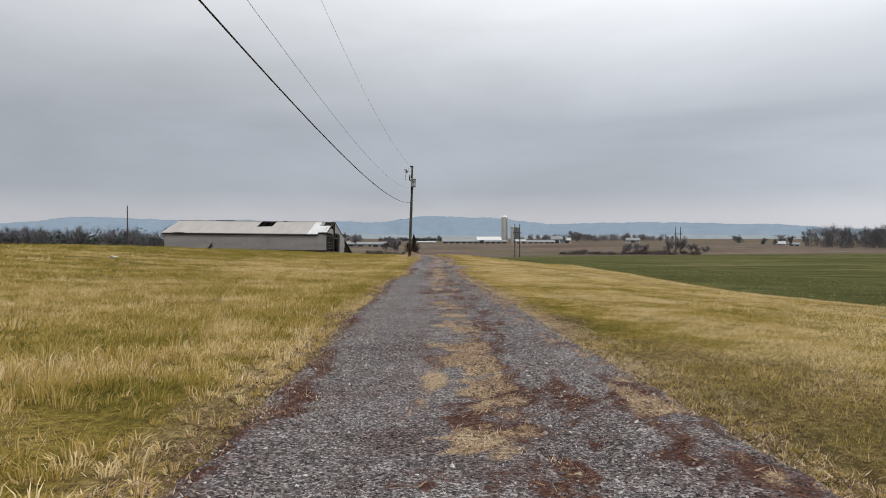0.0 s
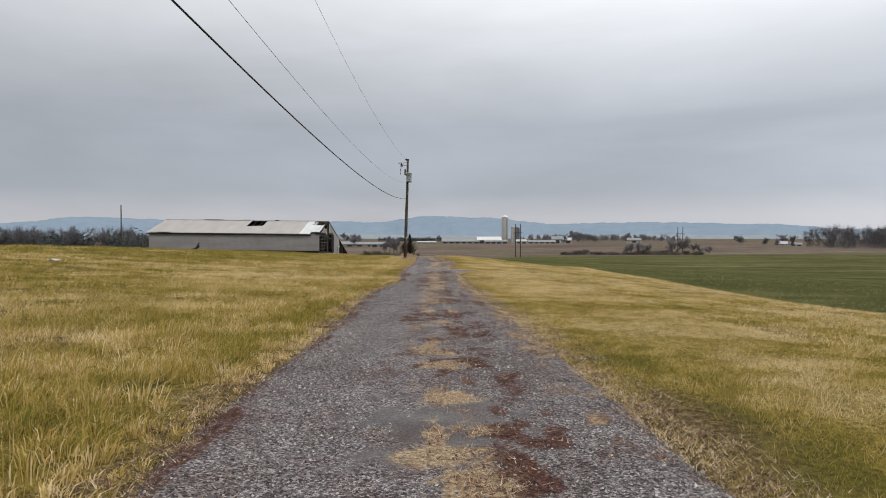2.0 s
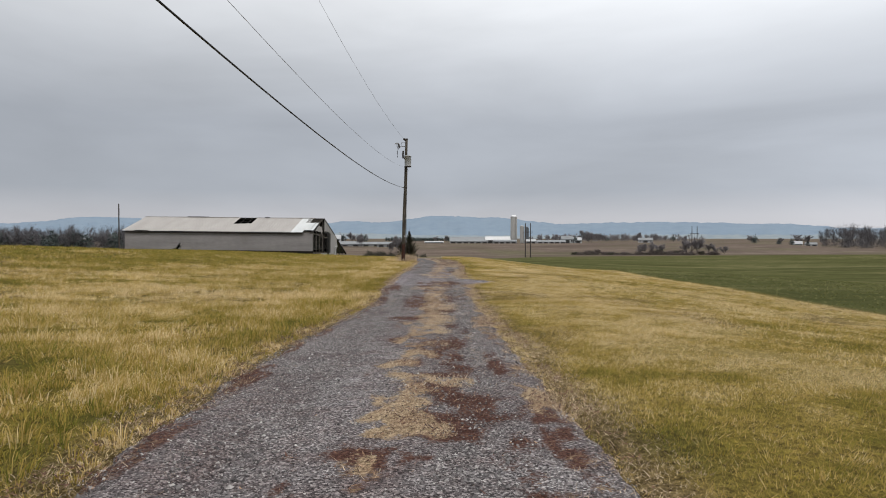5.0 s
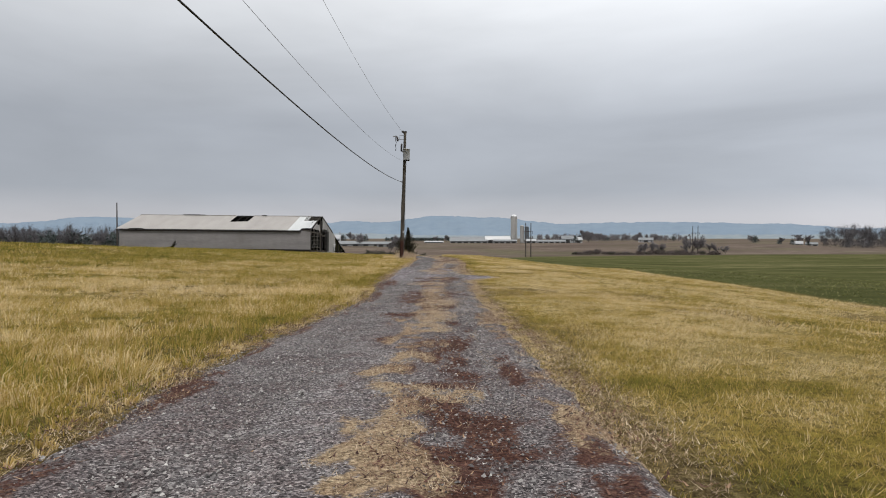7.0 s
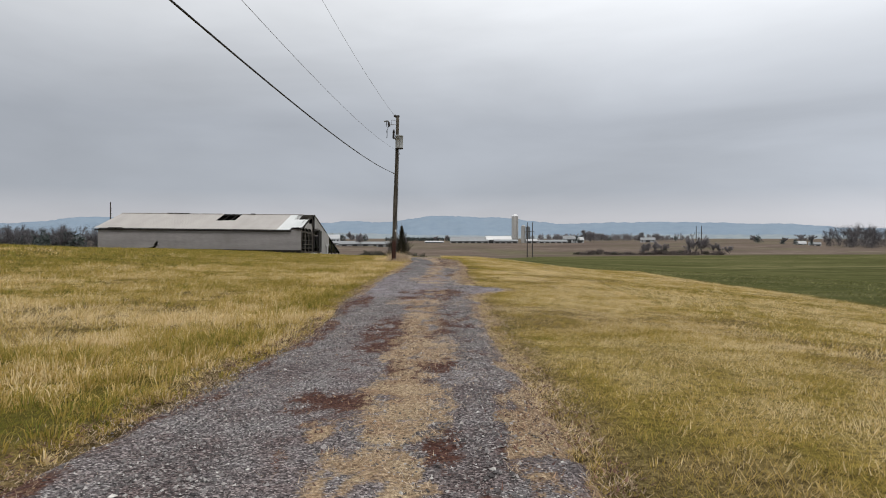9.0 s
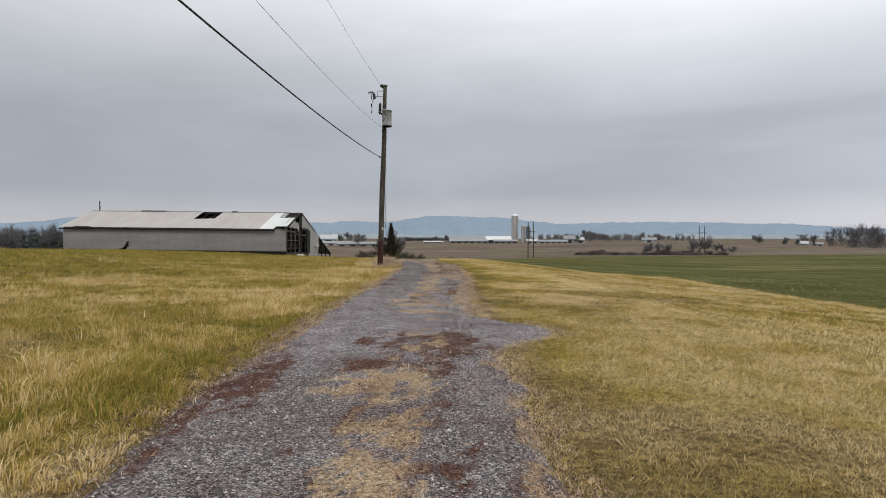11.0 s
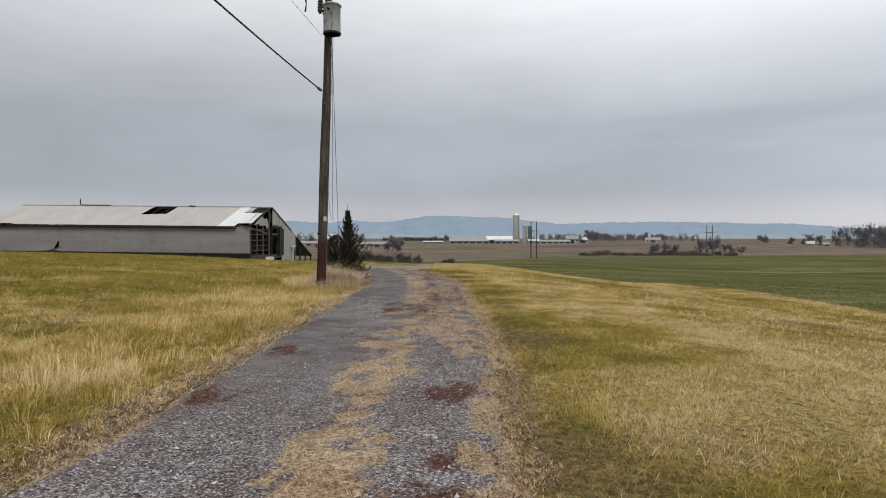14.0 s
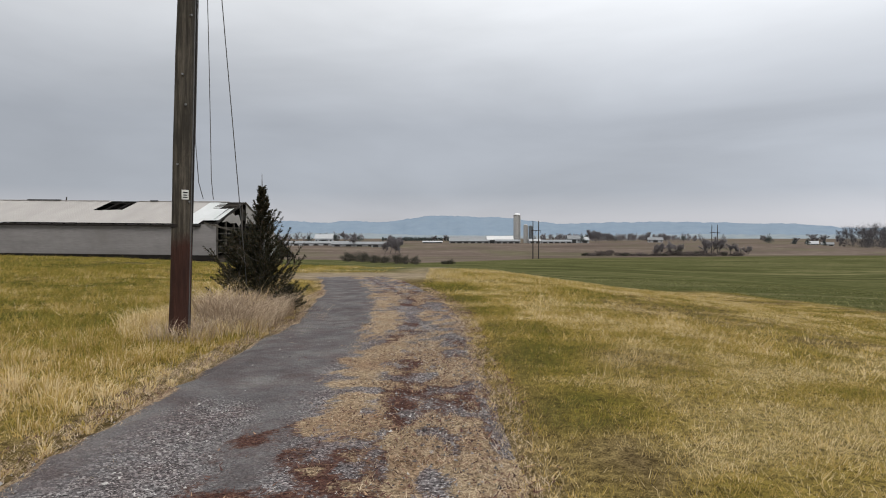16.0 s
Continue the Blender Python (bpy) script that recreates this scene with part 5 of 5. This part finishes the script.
part("lean_to_rafter", boxed((-0.08, 0, -0.22), (0.08, 11.8, -0.03), Matrix.Translation((0, LT0, roof_z(LT0))) @ Matrix(((1, 0, 0, 0), (0, 1, 0, 0), (0, -pitch, 1, 0), (0, 0, 0, 1)))), NEAR_BLACK, barn)
# near-black sheet closing the lean-to's far end, for a dark inside
part("lean_to_back", boxed((-12.0, 14.3, -2.0), (-11.9, 25.7, -0.5)), NEAR_BLACK, barn)
bx = barn.matrix_basis @ Vector((0.6, 4.6, 0))
block = thing("foam_block", "dirty white block lying by the barn's torn gable", "block", pose(bx.x, bx.y, gz(bx.x, bx.y) - 0.02, rz=14))
part("block_body", boxed((-0.45, -0.35, 0), (0.45, 0.35, 0.36), bevel=0.04), WHITE, block)

scrap = thing("plastic_scrap", "crumpled white plastic scrap lying in the pasture", "scrap", pose(-16.4, 34.2, gz(-16.4, 34.2) + 0.06, rz=20))
bm = bmesh.new()
bmesh.ops.create_grid(bm, x_segments=9, y_segments=5, size=0.5)
for v in bm.verts:
    x_, y_ = v.co.x, v.co.y
    v.co = (x_ * 0.5, y_ * 0.3, 0.05 + 0.04 * math.sin(x_ * 11) * math.cos(y_ * 9) + 0.03 * math.sin(x_ * 5 + y_ * 7))
bmesh.ops.solidify(bm, geom=bm.faces[:], thickness=0.006)
part("crumpled_sheet", bm, WHITE, scrap)

# ---------------------------------------------------------------- power line across the valley


def h_frame(x, y, h, span, yaw, label):
    t = thing("transmission_frame", label, "power pole", pose(x, y, gz(x, y) - 0.3, rz=yaw), "wooden transmission frames")
    for dx in (-span / 2, span / 2):
        part("leg", tube([(dx, 0, 0), (dx, 0, h * 0.5), (dx, 0, h)], [0.36, 0.31, 0.24], 10), FARPOLE, t)
    part("crossarm", boxed((-span * 0.85, -0.14, h * 0.74), (span * 0.85, 0.14, h * 0.74 + 0.3)), FARPOLE, t)
    for dx in (-span * 0.8, 0, span * 0.8):
        part("insulator_string", tube([(dx, 0, h * 0.74), (dx, 0, h * 0.74 - 1.2)], 0.09, 6), PORCELAIN, t)
    return t


h_frame(56.4, 400, 21.2, 3.1, -8, "two-legged wooden transmission frame in the green field")
h_frame(198.7, 500, 21.4, 3.7, -20, "two-legged wooden transmission frame beside the hedge")
lp = thing("line_pole", "single tall dark wooden power pole behind the barn field", "power pole", pose(-142.6, 300, gz(-142.6, 300) - 0.4))
part("shaft", tube([(0, 0, 0), (0, 0, 12), (0, 0, 17.2 - gz(-142.6, 300))], [0.34, 0.29, 0.22], 10), FARPOLE, lp)
for h in (21.5, 20.4, 19.2):
    part("insulator", tube([(0, 0, h), (0.5, 0, h + 0.05)], 0.09, 6), PORCELAIN, lp)

# ---------------------------------------------------------------- far farmsteads


def farm_house(name, x, y, w, l, h, rise, yaw, wall, roof, label, category, group="", doors=0, windows=0):
    """A gabled building: l along its own x, w deep."""
    t = thing(name, label, category, pose(x, y, gz(x, y) - 0.6, rz=yaw), group)
    bm = bmesh.new()
    pr = [(-w / 2, 0), (w / 2, 0), (w / 2, h), (0, h + rise), (-w / 2, h)]
    a = [bm.verts.new((-l / 2, p, z)) for p, z in pr]
    b = [bm.verts.new((l / 2, p, z)) for p, z in pr]
    bm.faces.new(a[::-1])
    bm.faces.new(b)
    for i in range(5):
        j = (i + 1) % 5
        bm.faces.new((a[i], a[j], b[j], b[i]))
    bmesh.ops.recalc_face_normals(bm, faces=bm.faces)
    part("wall", bm, wall, t)
    bm = bmesh.new()
    for sgn in (-1, 1):
        o = w / 2 + 0.5
        zz = h - 0.5 * rise / (w / 2)
        vs = [bm.verts.new((xx, yy, z + dz)) for dz in (0.06, 0.26) for xx, yy, z in ((-l / 2 - 0.5, sgn * o, zz), (l / 2 + 0.5, sgn * o, zz), (l / 2 + 0.5, 0, h + rise), (-l / 2 - 0.5, 0, h + rise))]
        for q_ in ((0, 1, 2, 3), (4, 5, 6, 7), (0, 1, 5, 4), (1, 2, 6, 5), (2, 3, 7, 6), (3, 0, 4, 7)):
            bm.faces.new([vs[i] for i in q_])
    bmesh.ops.recalc_face_normals(bm, faces=bm.faces)
    part("roof", bm, roof, t)
    for i in range(doors):
        xx = -l / 2 + l * (i + 0.5) / doors
        part("door", boxed((xx - min(2.2, l / doors * 0.35), -w / 2 - 0.08, 0.3), (xx + min(2.2, l / doors * 0.35), -w / 2 + 0.02, h * 0.8)), FARDARK, t)
    for i in range(windows):
        xx = -l / 2 + l * (i + 0.5) / windows
        part("window", boxed((xx - 0.6, -w / 2 - 0.08, h * 0.45), (xx + 0.6, -w / 2 + 0.02, h * 0.8)), FARDARK, t)
    return t


def silo(x, y, h, rad, wall, cap, label):
    t = thing("silo", label, "silo", pose(x, y, gz(x, y) - 0.5), "farm silos")
    part("barrel", lathe([(rad, 0), (rad, h)], 28), wall, t, smooth=False)
    part("dome", lathe([(rad * 1.03, h), (rad * 0.95, h + rad * 0.28), (rad * 0.7, h + rad * 0.55), (rad * 0.3, h + rad * 0.72), (0.1, h + rad * 0.76)], 28), cap, t, smooth=True)
    for i in range(1, int(h / 3)):
        part("hoop", lathe([(rad, i * 3), (rad + 0.06, i * 3 + 0.03), (rad + 0.06, i * 3 + 0.15), (rad, i * 3 + 0.18)], 28), wall, t)
    part("chute", boxed((rad * 0.6, -rad - 0.5, 0), (rad * 0.6 + 1.0, -rad + 0.6, h)), wall, t)
    return t


silo(82.5, 700, 28.6, 3.55, CONCRETE, DOME, "tall pale concrete silo with a white metal dome")
silo(90.0, 690, 18.0, 2.1, CONCRETE, CONCRETE, "short grey concrete silo beside taller ones")
silo(94.5, 686, 17.0, 1.9, BLUESTEEL, BLUESTEEL, "slim dark steel silo beside the farm barns")
DAIRY = "dairy barns"
farm_house("farm_barn", 33, 690, 18, 40, 2.6, 3.0, 0, FARWALL, FARROOF, "long low grey-roofed dairy barn", "barn", DAIRY, 6)
farm_house("farm_barn", 44, 705, 16, 60, 4.2, 3.0, 0, FARWALL, FARROOF, "long dark-sided dairy barn behind another", "barn", DAIRY, 0, 8)
farm_house("farm_barn", 64, 692, 16, 26, 4.2, 3.4, 0, FARWALL, WHITE, "dairy barn with a bright white roof", "barn", DAIRY, 3)
farm_house("farm_barn", 70, 678, 12, 24, 2.6, 1.6, 2, FARWALL, FARROOF, "low grey feed shed before the silo", "barn", DAIRY, 4)
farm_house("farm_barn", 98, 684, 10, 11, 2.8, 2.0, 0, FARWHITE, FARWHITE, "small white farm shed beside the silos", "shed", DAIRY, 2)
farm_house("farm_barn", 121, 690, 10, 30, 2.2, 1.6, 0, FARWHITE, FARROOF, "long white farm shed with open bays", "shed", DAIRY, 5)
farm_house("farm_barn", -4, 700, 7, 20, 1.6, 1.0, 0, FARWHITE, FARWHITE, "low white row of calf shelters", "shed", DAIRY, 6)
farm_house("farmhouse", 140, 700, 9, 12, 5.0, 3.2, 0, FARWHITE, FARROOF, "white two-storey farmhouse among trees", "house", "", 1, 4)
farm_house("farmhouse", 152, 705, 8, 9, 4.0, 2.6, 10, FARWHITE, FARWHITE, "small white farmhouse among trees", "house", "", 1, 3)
farm_house("farm_barn", -62, 610, 14, 58, 2.2, 2.0, 3, FARWALL, FARROOF, "long low grey poultry barn across the valley", "barn", "valley barns", 6)
farm_house("farm_barn", -112, 625, 14, 70, 2.2, 1.8, 2, FARWHITE, FARROOF, "long low pale poultry barn across the valley", "barn", "valley barns", 8)
farm_house("farm_barn", -44, 595, 10, 22, 3.0, 1.8, 2, FARWALL, FARROOF, "small grey-green machine shed across the valley", "shed", "valley barns", 3)
farm_house("farmhouse", -104, 640, 10, 16, 6.0, 3.6, 3, FARWHITE, FARWHITE, "white farmhouse with a steep roof", "house", "", 1, 5)
farm_house("farmhouse", 245, 760, 9, 16, 3.6, 2.4, -15, FARWHITE, FARROOF, "small white house beyond the ploughed field", "house", "", 1, 4)
farm_house("farmhouse", 475, 850, 10, 13, 4.0, 3.2, -25, FARWHITE, FARWHITE, "white farmhouse beyond the ploughed hill", "house", "", 1, 4)
farm_house("farm_barn", 500, 860, 10, 14, 3.0, 2.4, -25, FARWHITE, FARROOF, "white barn beside a distant farmhouse", "barn", "", 2)

# ---------------------------------------------------------------- trees and scrub


def limbs(q, h, spread, levels=4, kids=3, girth=0.035, bole=0.3):
    """Trunk, limbs and twigs of a leafless tree: list of (points, radii), and the twig ends."""
    out, ends = [], []

    def grow(p, d, length, rad, lev):
        n = 4
        pts, cur, dd = [p], p, d
        for i in range(n):
            dd = (dd + Vector(q.normal(0, 0.13, 3)) + Vector((0, 0, 0.04))).normalized()
            cur = cur + dd * (length / n)
            pts.append(cur)
        out.append((pts, [rad * (1 - 0.55 * i / n) for i in range(n + 1)], lev))
        if lev == 0:
            ends.extend([(pts[-1], dd), (pts[2], dd), (pts[3], dd)])
            return
        for j in range(kids + (1 if lev > 1 else 0)):
            at = pts[1 + int(q.randint(0, 4))] if j else pts[-1]
            a = q.uniform(0, 2 * math.pi)
            side = Vector((math.cos(a), math.sin(a), q.uniform(0.2, 0.9))) * spread
            grow(at, (dd + side).normalized(), max(length, h * 0.24 if lev == levels else 0) * q.uniform(0.55, 0.9), rad * 0.5, lev - 1)
    grow(Vector((0, 0, 0)), Vector((0, 0, 1)), h * bole, h * girth * 0.5, levels)
    return out, ends


def twig_cloud(q, ends, per, length, width):
    P = np.array([e[0] for e in ends])
    D = np.array([e[1] for e in ends])
    P, D = np.repeat(P, per, 0), np.repeat(D, per, 0)
    d = D + q.normal(0, 0.65, D.shape) + np.array([0, 0, 0.25])
    d /= np.linalg.norm(d, axis=1)[:, None]
    s = np.cross(d, q.normal(0, 1, d.shape))
    s /= np.linalg.norm(s, axis=1)[:, None]
    L = length * q.uniform(0.5, 1.2, (len(d), 1))
    return np.stack([P - s * width, P + s * width, P + d * L], 1).reshape(-1, 3)


def bare_tree(x, y, h, seed, label="leafless grey-brown tree", spread=0.75, levels=3, per=5, group="bare field trees", bole=0.3):
    q = np.random.RandomState(seed)
    t = thing("bare_tree", label, "tree", pose(x, y, gz(x, y) - 0.3, rz=seed * 47), group)
    wood, ends = limbs(q, h, spread, levels, bole=bole)
    top = max(max(p.z for p in pts) for pts, r, lv in wood) + h * 0.06
    k = h / top
    bm = bmesh.new()
    for pts, rad, lv in wood:
        add_tube(bm, [p * k for p in pts], [max(v * 1.2, 0.07) for v in rad], 5 if lv > 1 else 3, False)
    part("trunk", bm, BARK, t)
    V = twig_cloud(q, [(p * k, d) for p, d in ends], per * 5, h * 0.18, h * 0.0022 + 0.015)
    arrays("crown", V, np.arange(len(V)).reshape(-1, 3), TWIG, t)
    return t


def leaf_clumps(q, n, rx, ry_, rz_, size, z0):
    """Leaf-sized scraps filling an uneven crown."""
    d = q.normal(0, 1, (n, 3))
    d /= np.linalg.norm(d, axis=1)[:, None]
    lump = 0.72 + 0.3 * np.sin(d[:, 0] * 5 + d[:, 2] * 4) + 0.2 * np.sin(d[:, 1] * 9 + 1)
    P = d * (q.uniform(0.25, 1, (n, 1)) ** 0.5) * lump[:, None] * np.array([rx, ry_, rz_])
    P[:, 2] += z0
    P = P[P[:, 2] > 0.0]
    a = q.normal(0, 1, P.shape)
    a /= np.linalg.norm(a, axis=1)[:, None]
    b = np.cross(a, q.normal(0, 1, P.shape))
    b /= np.linalg.norm(b, axis=1)[:, None]
    s = size * q.uniform(0.5, 1.3, (len(P), 1))
    return np.stack([P - a * s, P + b * s * 0.6, P + a * s], 1).reshape(-1, 3)


def bush(x, y, h, w, seed, material, label, category="bush", group="field bushes", n=900):
    q = np.random.RandomState(seed)
    t = thing("bush", label, category, pose(x, y, gz(x, y) - 0.15, rz=seed * 29), group)
    V = leaf_clumps(q, n, w / 2, w / 2, h * 0.58, (0.042 * max(h, w) + 0.04) * (900 / n) ** 0.5, h * 0.45)
    arrays("crown", V, np.arange(len(V)).reshape(-1, 3), material, t)
    bm = bmesh.new()
    for i in range(6):
        a = i * 1.05 + seed
        add_tube(bm, [(0.1 * math.cos(a), 0.1 * math.sin(a), 0), (w * 0.15 * math.cos(a), w * 0.15 * math.sin(a), h * 0.4), (w * 0.26 * math.cos(a), w * 0.26 * math.sin(a), h * 0.75)], [0.06, 0.04, 0.015], 4, False)
    part("trunk", bm, BARK, t)
    return t


def conifer(x, y, h, w, seed, label="dark round-headed evergreen tree", group="far evergreens"):
    q = np.random.RandomState(seed)
    t = thing("evergreen_tree", label, "tree", pose(x, y, gz(x, y) - 0.3, rz=seed * 13), group)
    part("trunk", tube([(0, 0, 0), (0, 0, h * 0.5), (0, 0, h * 0.95)], [h * 0.025, h * 0.018, 0.03], 6), BARK, t)
    V = leaf_clumps(q, 700, w / 2, w / 2, h * 0.46, h * 0.05, h * 0.54)
    V[:, :2] *= np.clip(1.25 - 0.75 * V[:, 2:3] / h, 0.2, 1.2)
    arrays("crown", V, np.arange(len(V)).reshape(-1, 3), PINE, t)
    return t


# scrub in the dip beyond the drive
for i, (x, y, h, w) in enumerate(((-18.2, 203, 2.4, 4.2), (-15.3, 205, 2.6, 4.6), (-12.2, 203, 2.2, 4.0), (-9.8, 204, 2.0, 3.4), (-6.6, 200, 2.6, 3.6), (-4.6, 199, 2.2, 2.8), (-2.2, 198, 2.1, 2.7), (6.0, 200, 1.3, 2.2), (4.6, 201, 1.0, 2.0))):
    bush(x, y, h * 1.1, w * 1.15, 100 + i, SCRUB, "dense dark rounded scrub bush in the dip", group="scrub in the dip", n=7000)
# hedge at the foot of the ploughed hill
q0 = np.random.RandomState(3)
for i in range(40):
    x = 99 + i * 2.5 + q0.uniform(-2, 2)
    tall = np.interp(x, [99, 112, 124, 140, 160, 197], [3.4, 4.6, 3.0, 2.4, 4.4, 3.0])
    bush(x, 462 + q0.uniform(-6, 8), tall * q0.uniform(0.5, 1.2), q0.uniform(5, 11), 130 + i, HEDGE if i % 5 else SCRUB, "brown scrubby hedge bush below the ploughed field", group="hedge bushes", n=1500)
for i, (x, y, h) in enumerate(((150, 466, 9.0), (155, 468, 10.0), (161, 470, 8.5), (184, 478, 11.5), (190, 486, 15.0), (196, 488, 13.0), (204, 486, 9.0), (209, 484, 8.0), (146, 468, 6.5), (214, 482, 6.5))):
    bare_tree(x, y, h, 200 + i, "leafless brown tree in the hedge", 1.0, 3, 5, "hedge trees", 0.1)
# pair of big field trees and the trees round the farmsteads
for i, (x, y, h) in enumerate(((-31.5, 500, 13.5), (-25, 505, 12.5), (-36, 508, 9.0), (-28, 503, 11.0), (-70, 600, 9.0), (-78, 640, 11), (-86, 648, 12), (10, 720, 9), (-3, 715, 8), (160, 715, 14), (166, 712, 12), (172, 720, 13), (178, 708, 11), (185, 716, 10),
                               (240, 770, 12), (262, 775, 10), (425, 870, 14), (458, 860, 12), (488, 870, 16), (505, 872, 15), (520, 866, 14))):
    bare_tree(x, y, h, 230 + i, "leafless grey tree near a distant farmstead", 1.0, 3, 6, "farmstead trees")
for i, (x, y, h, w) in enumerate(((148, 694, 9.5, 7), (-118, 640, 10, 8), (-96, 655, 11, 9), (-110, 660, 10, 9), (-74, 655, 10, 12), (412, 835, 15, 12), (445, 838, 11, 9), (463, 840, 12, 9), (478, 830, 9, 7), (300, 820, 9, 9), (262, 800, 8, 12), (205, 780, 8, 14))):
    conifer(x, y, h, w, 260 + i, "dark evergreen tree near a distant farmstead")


def wood(name, xs, ys, hs, seed, material, label, evergreen=0.0):
    """A far wood that nobody could count, as one mass of trunks, twigs and crowns."""
    q = np.random.RandomState(seed)
    V = []
    for x, y, h in zip(xs, ys, hs):
        z = gz(x, y) - 0.5
        if q.uniform() < evergreen:
            c = leaf_clumps(q, 150, h * 0.26, h * 0.26, h * 0.46, h * 0.085, h * 0.55)
        else:
            wd, ends = limbs(q, h, 0.55, 2, 3)
            top = max(max(p.z for p in pts) for pts, r_, lv in wd)
            kk = h * 0.92 / top
            seg = []
            for pts, rad, lv in wd:
                for p_, q_, r_ in zip(pts, pts[1:], rad):
                    w_ = max(r_ * 0.9, 0.10)
                    seg.append([(p_.x * kk - w_, p_.y * kk, p_.z * kk), (p_.x * kk + w_, p_.y * kk, p_.z * kk), (q_.x * kk, q_.y * kk, q_.z * kk)])
            c = np.concatenate([np.array(seg).reshape(-1, 3), twig_cloud(q, [(p * kk, d) for p, d in ends], 9, h * 0.24, 0.05), leaf_clumps(q, 130, h * 0.30, h * 0.30, h * 0.36, h * 0.03, h * 0.26)])
        V.append(c + np.array([x, y, z]))
    V = np.concatenate(V)
    return tagged(arrays(name, V, np.arange(len(V)).reshape(-1, 3), material), label, "woods", kind="stuff")


q0 = np.random.RandomState(12)
n = 330
wood("left_woods", q0.uniform(-420, -110, n), q0.uniform(340, 390, n), q0.uniform(12.5, 17, n), 31, WOODS, "grey leafless woods behind the pasture", 0.0)
n = 130
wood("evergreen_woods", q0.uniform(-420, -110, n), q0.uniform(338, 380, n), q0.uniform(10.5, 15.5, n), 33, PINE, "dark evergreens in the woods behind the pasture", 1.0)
n = 260
ys = q0.uniform(690, 850, n)
wood("right_woods", 455 + q0.uniform(0, 260, n) * 1.0 + (ys - 690) * 0.3, ys, q0.uniform(18, 27, n), 35, WOODS, "grey leafless woods on the ploughed hill", 0.0)
n = 240
wood("valley_woods", q0.uniform(-75, 32, n), q0.uniform(880, 990, n), q0.uniform(3.5, 7, n), 37, PINE, "dark woods beyond the dairy farm", 0.8)
n = 220
wood("far_right_woods", q0.uniform(140, 360, n), q0.uniform(900, 1000, n), q0.uniform(6, 12, n), 39, TWIG, "far grey woods beyond the ploughed hill", 0.4)
n = 60
wood("far_left_woods", q0.uniform(-330, -90, n), q0.uniform(800, 900, n), q0.uniform(8, 13, n), 41, TWIG, "far grey woods across the valley", 0.4)
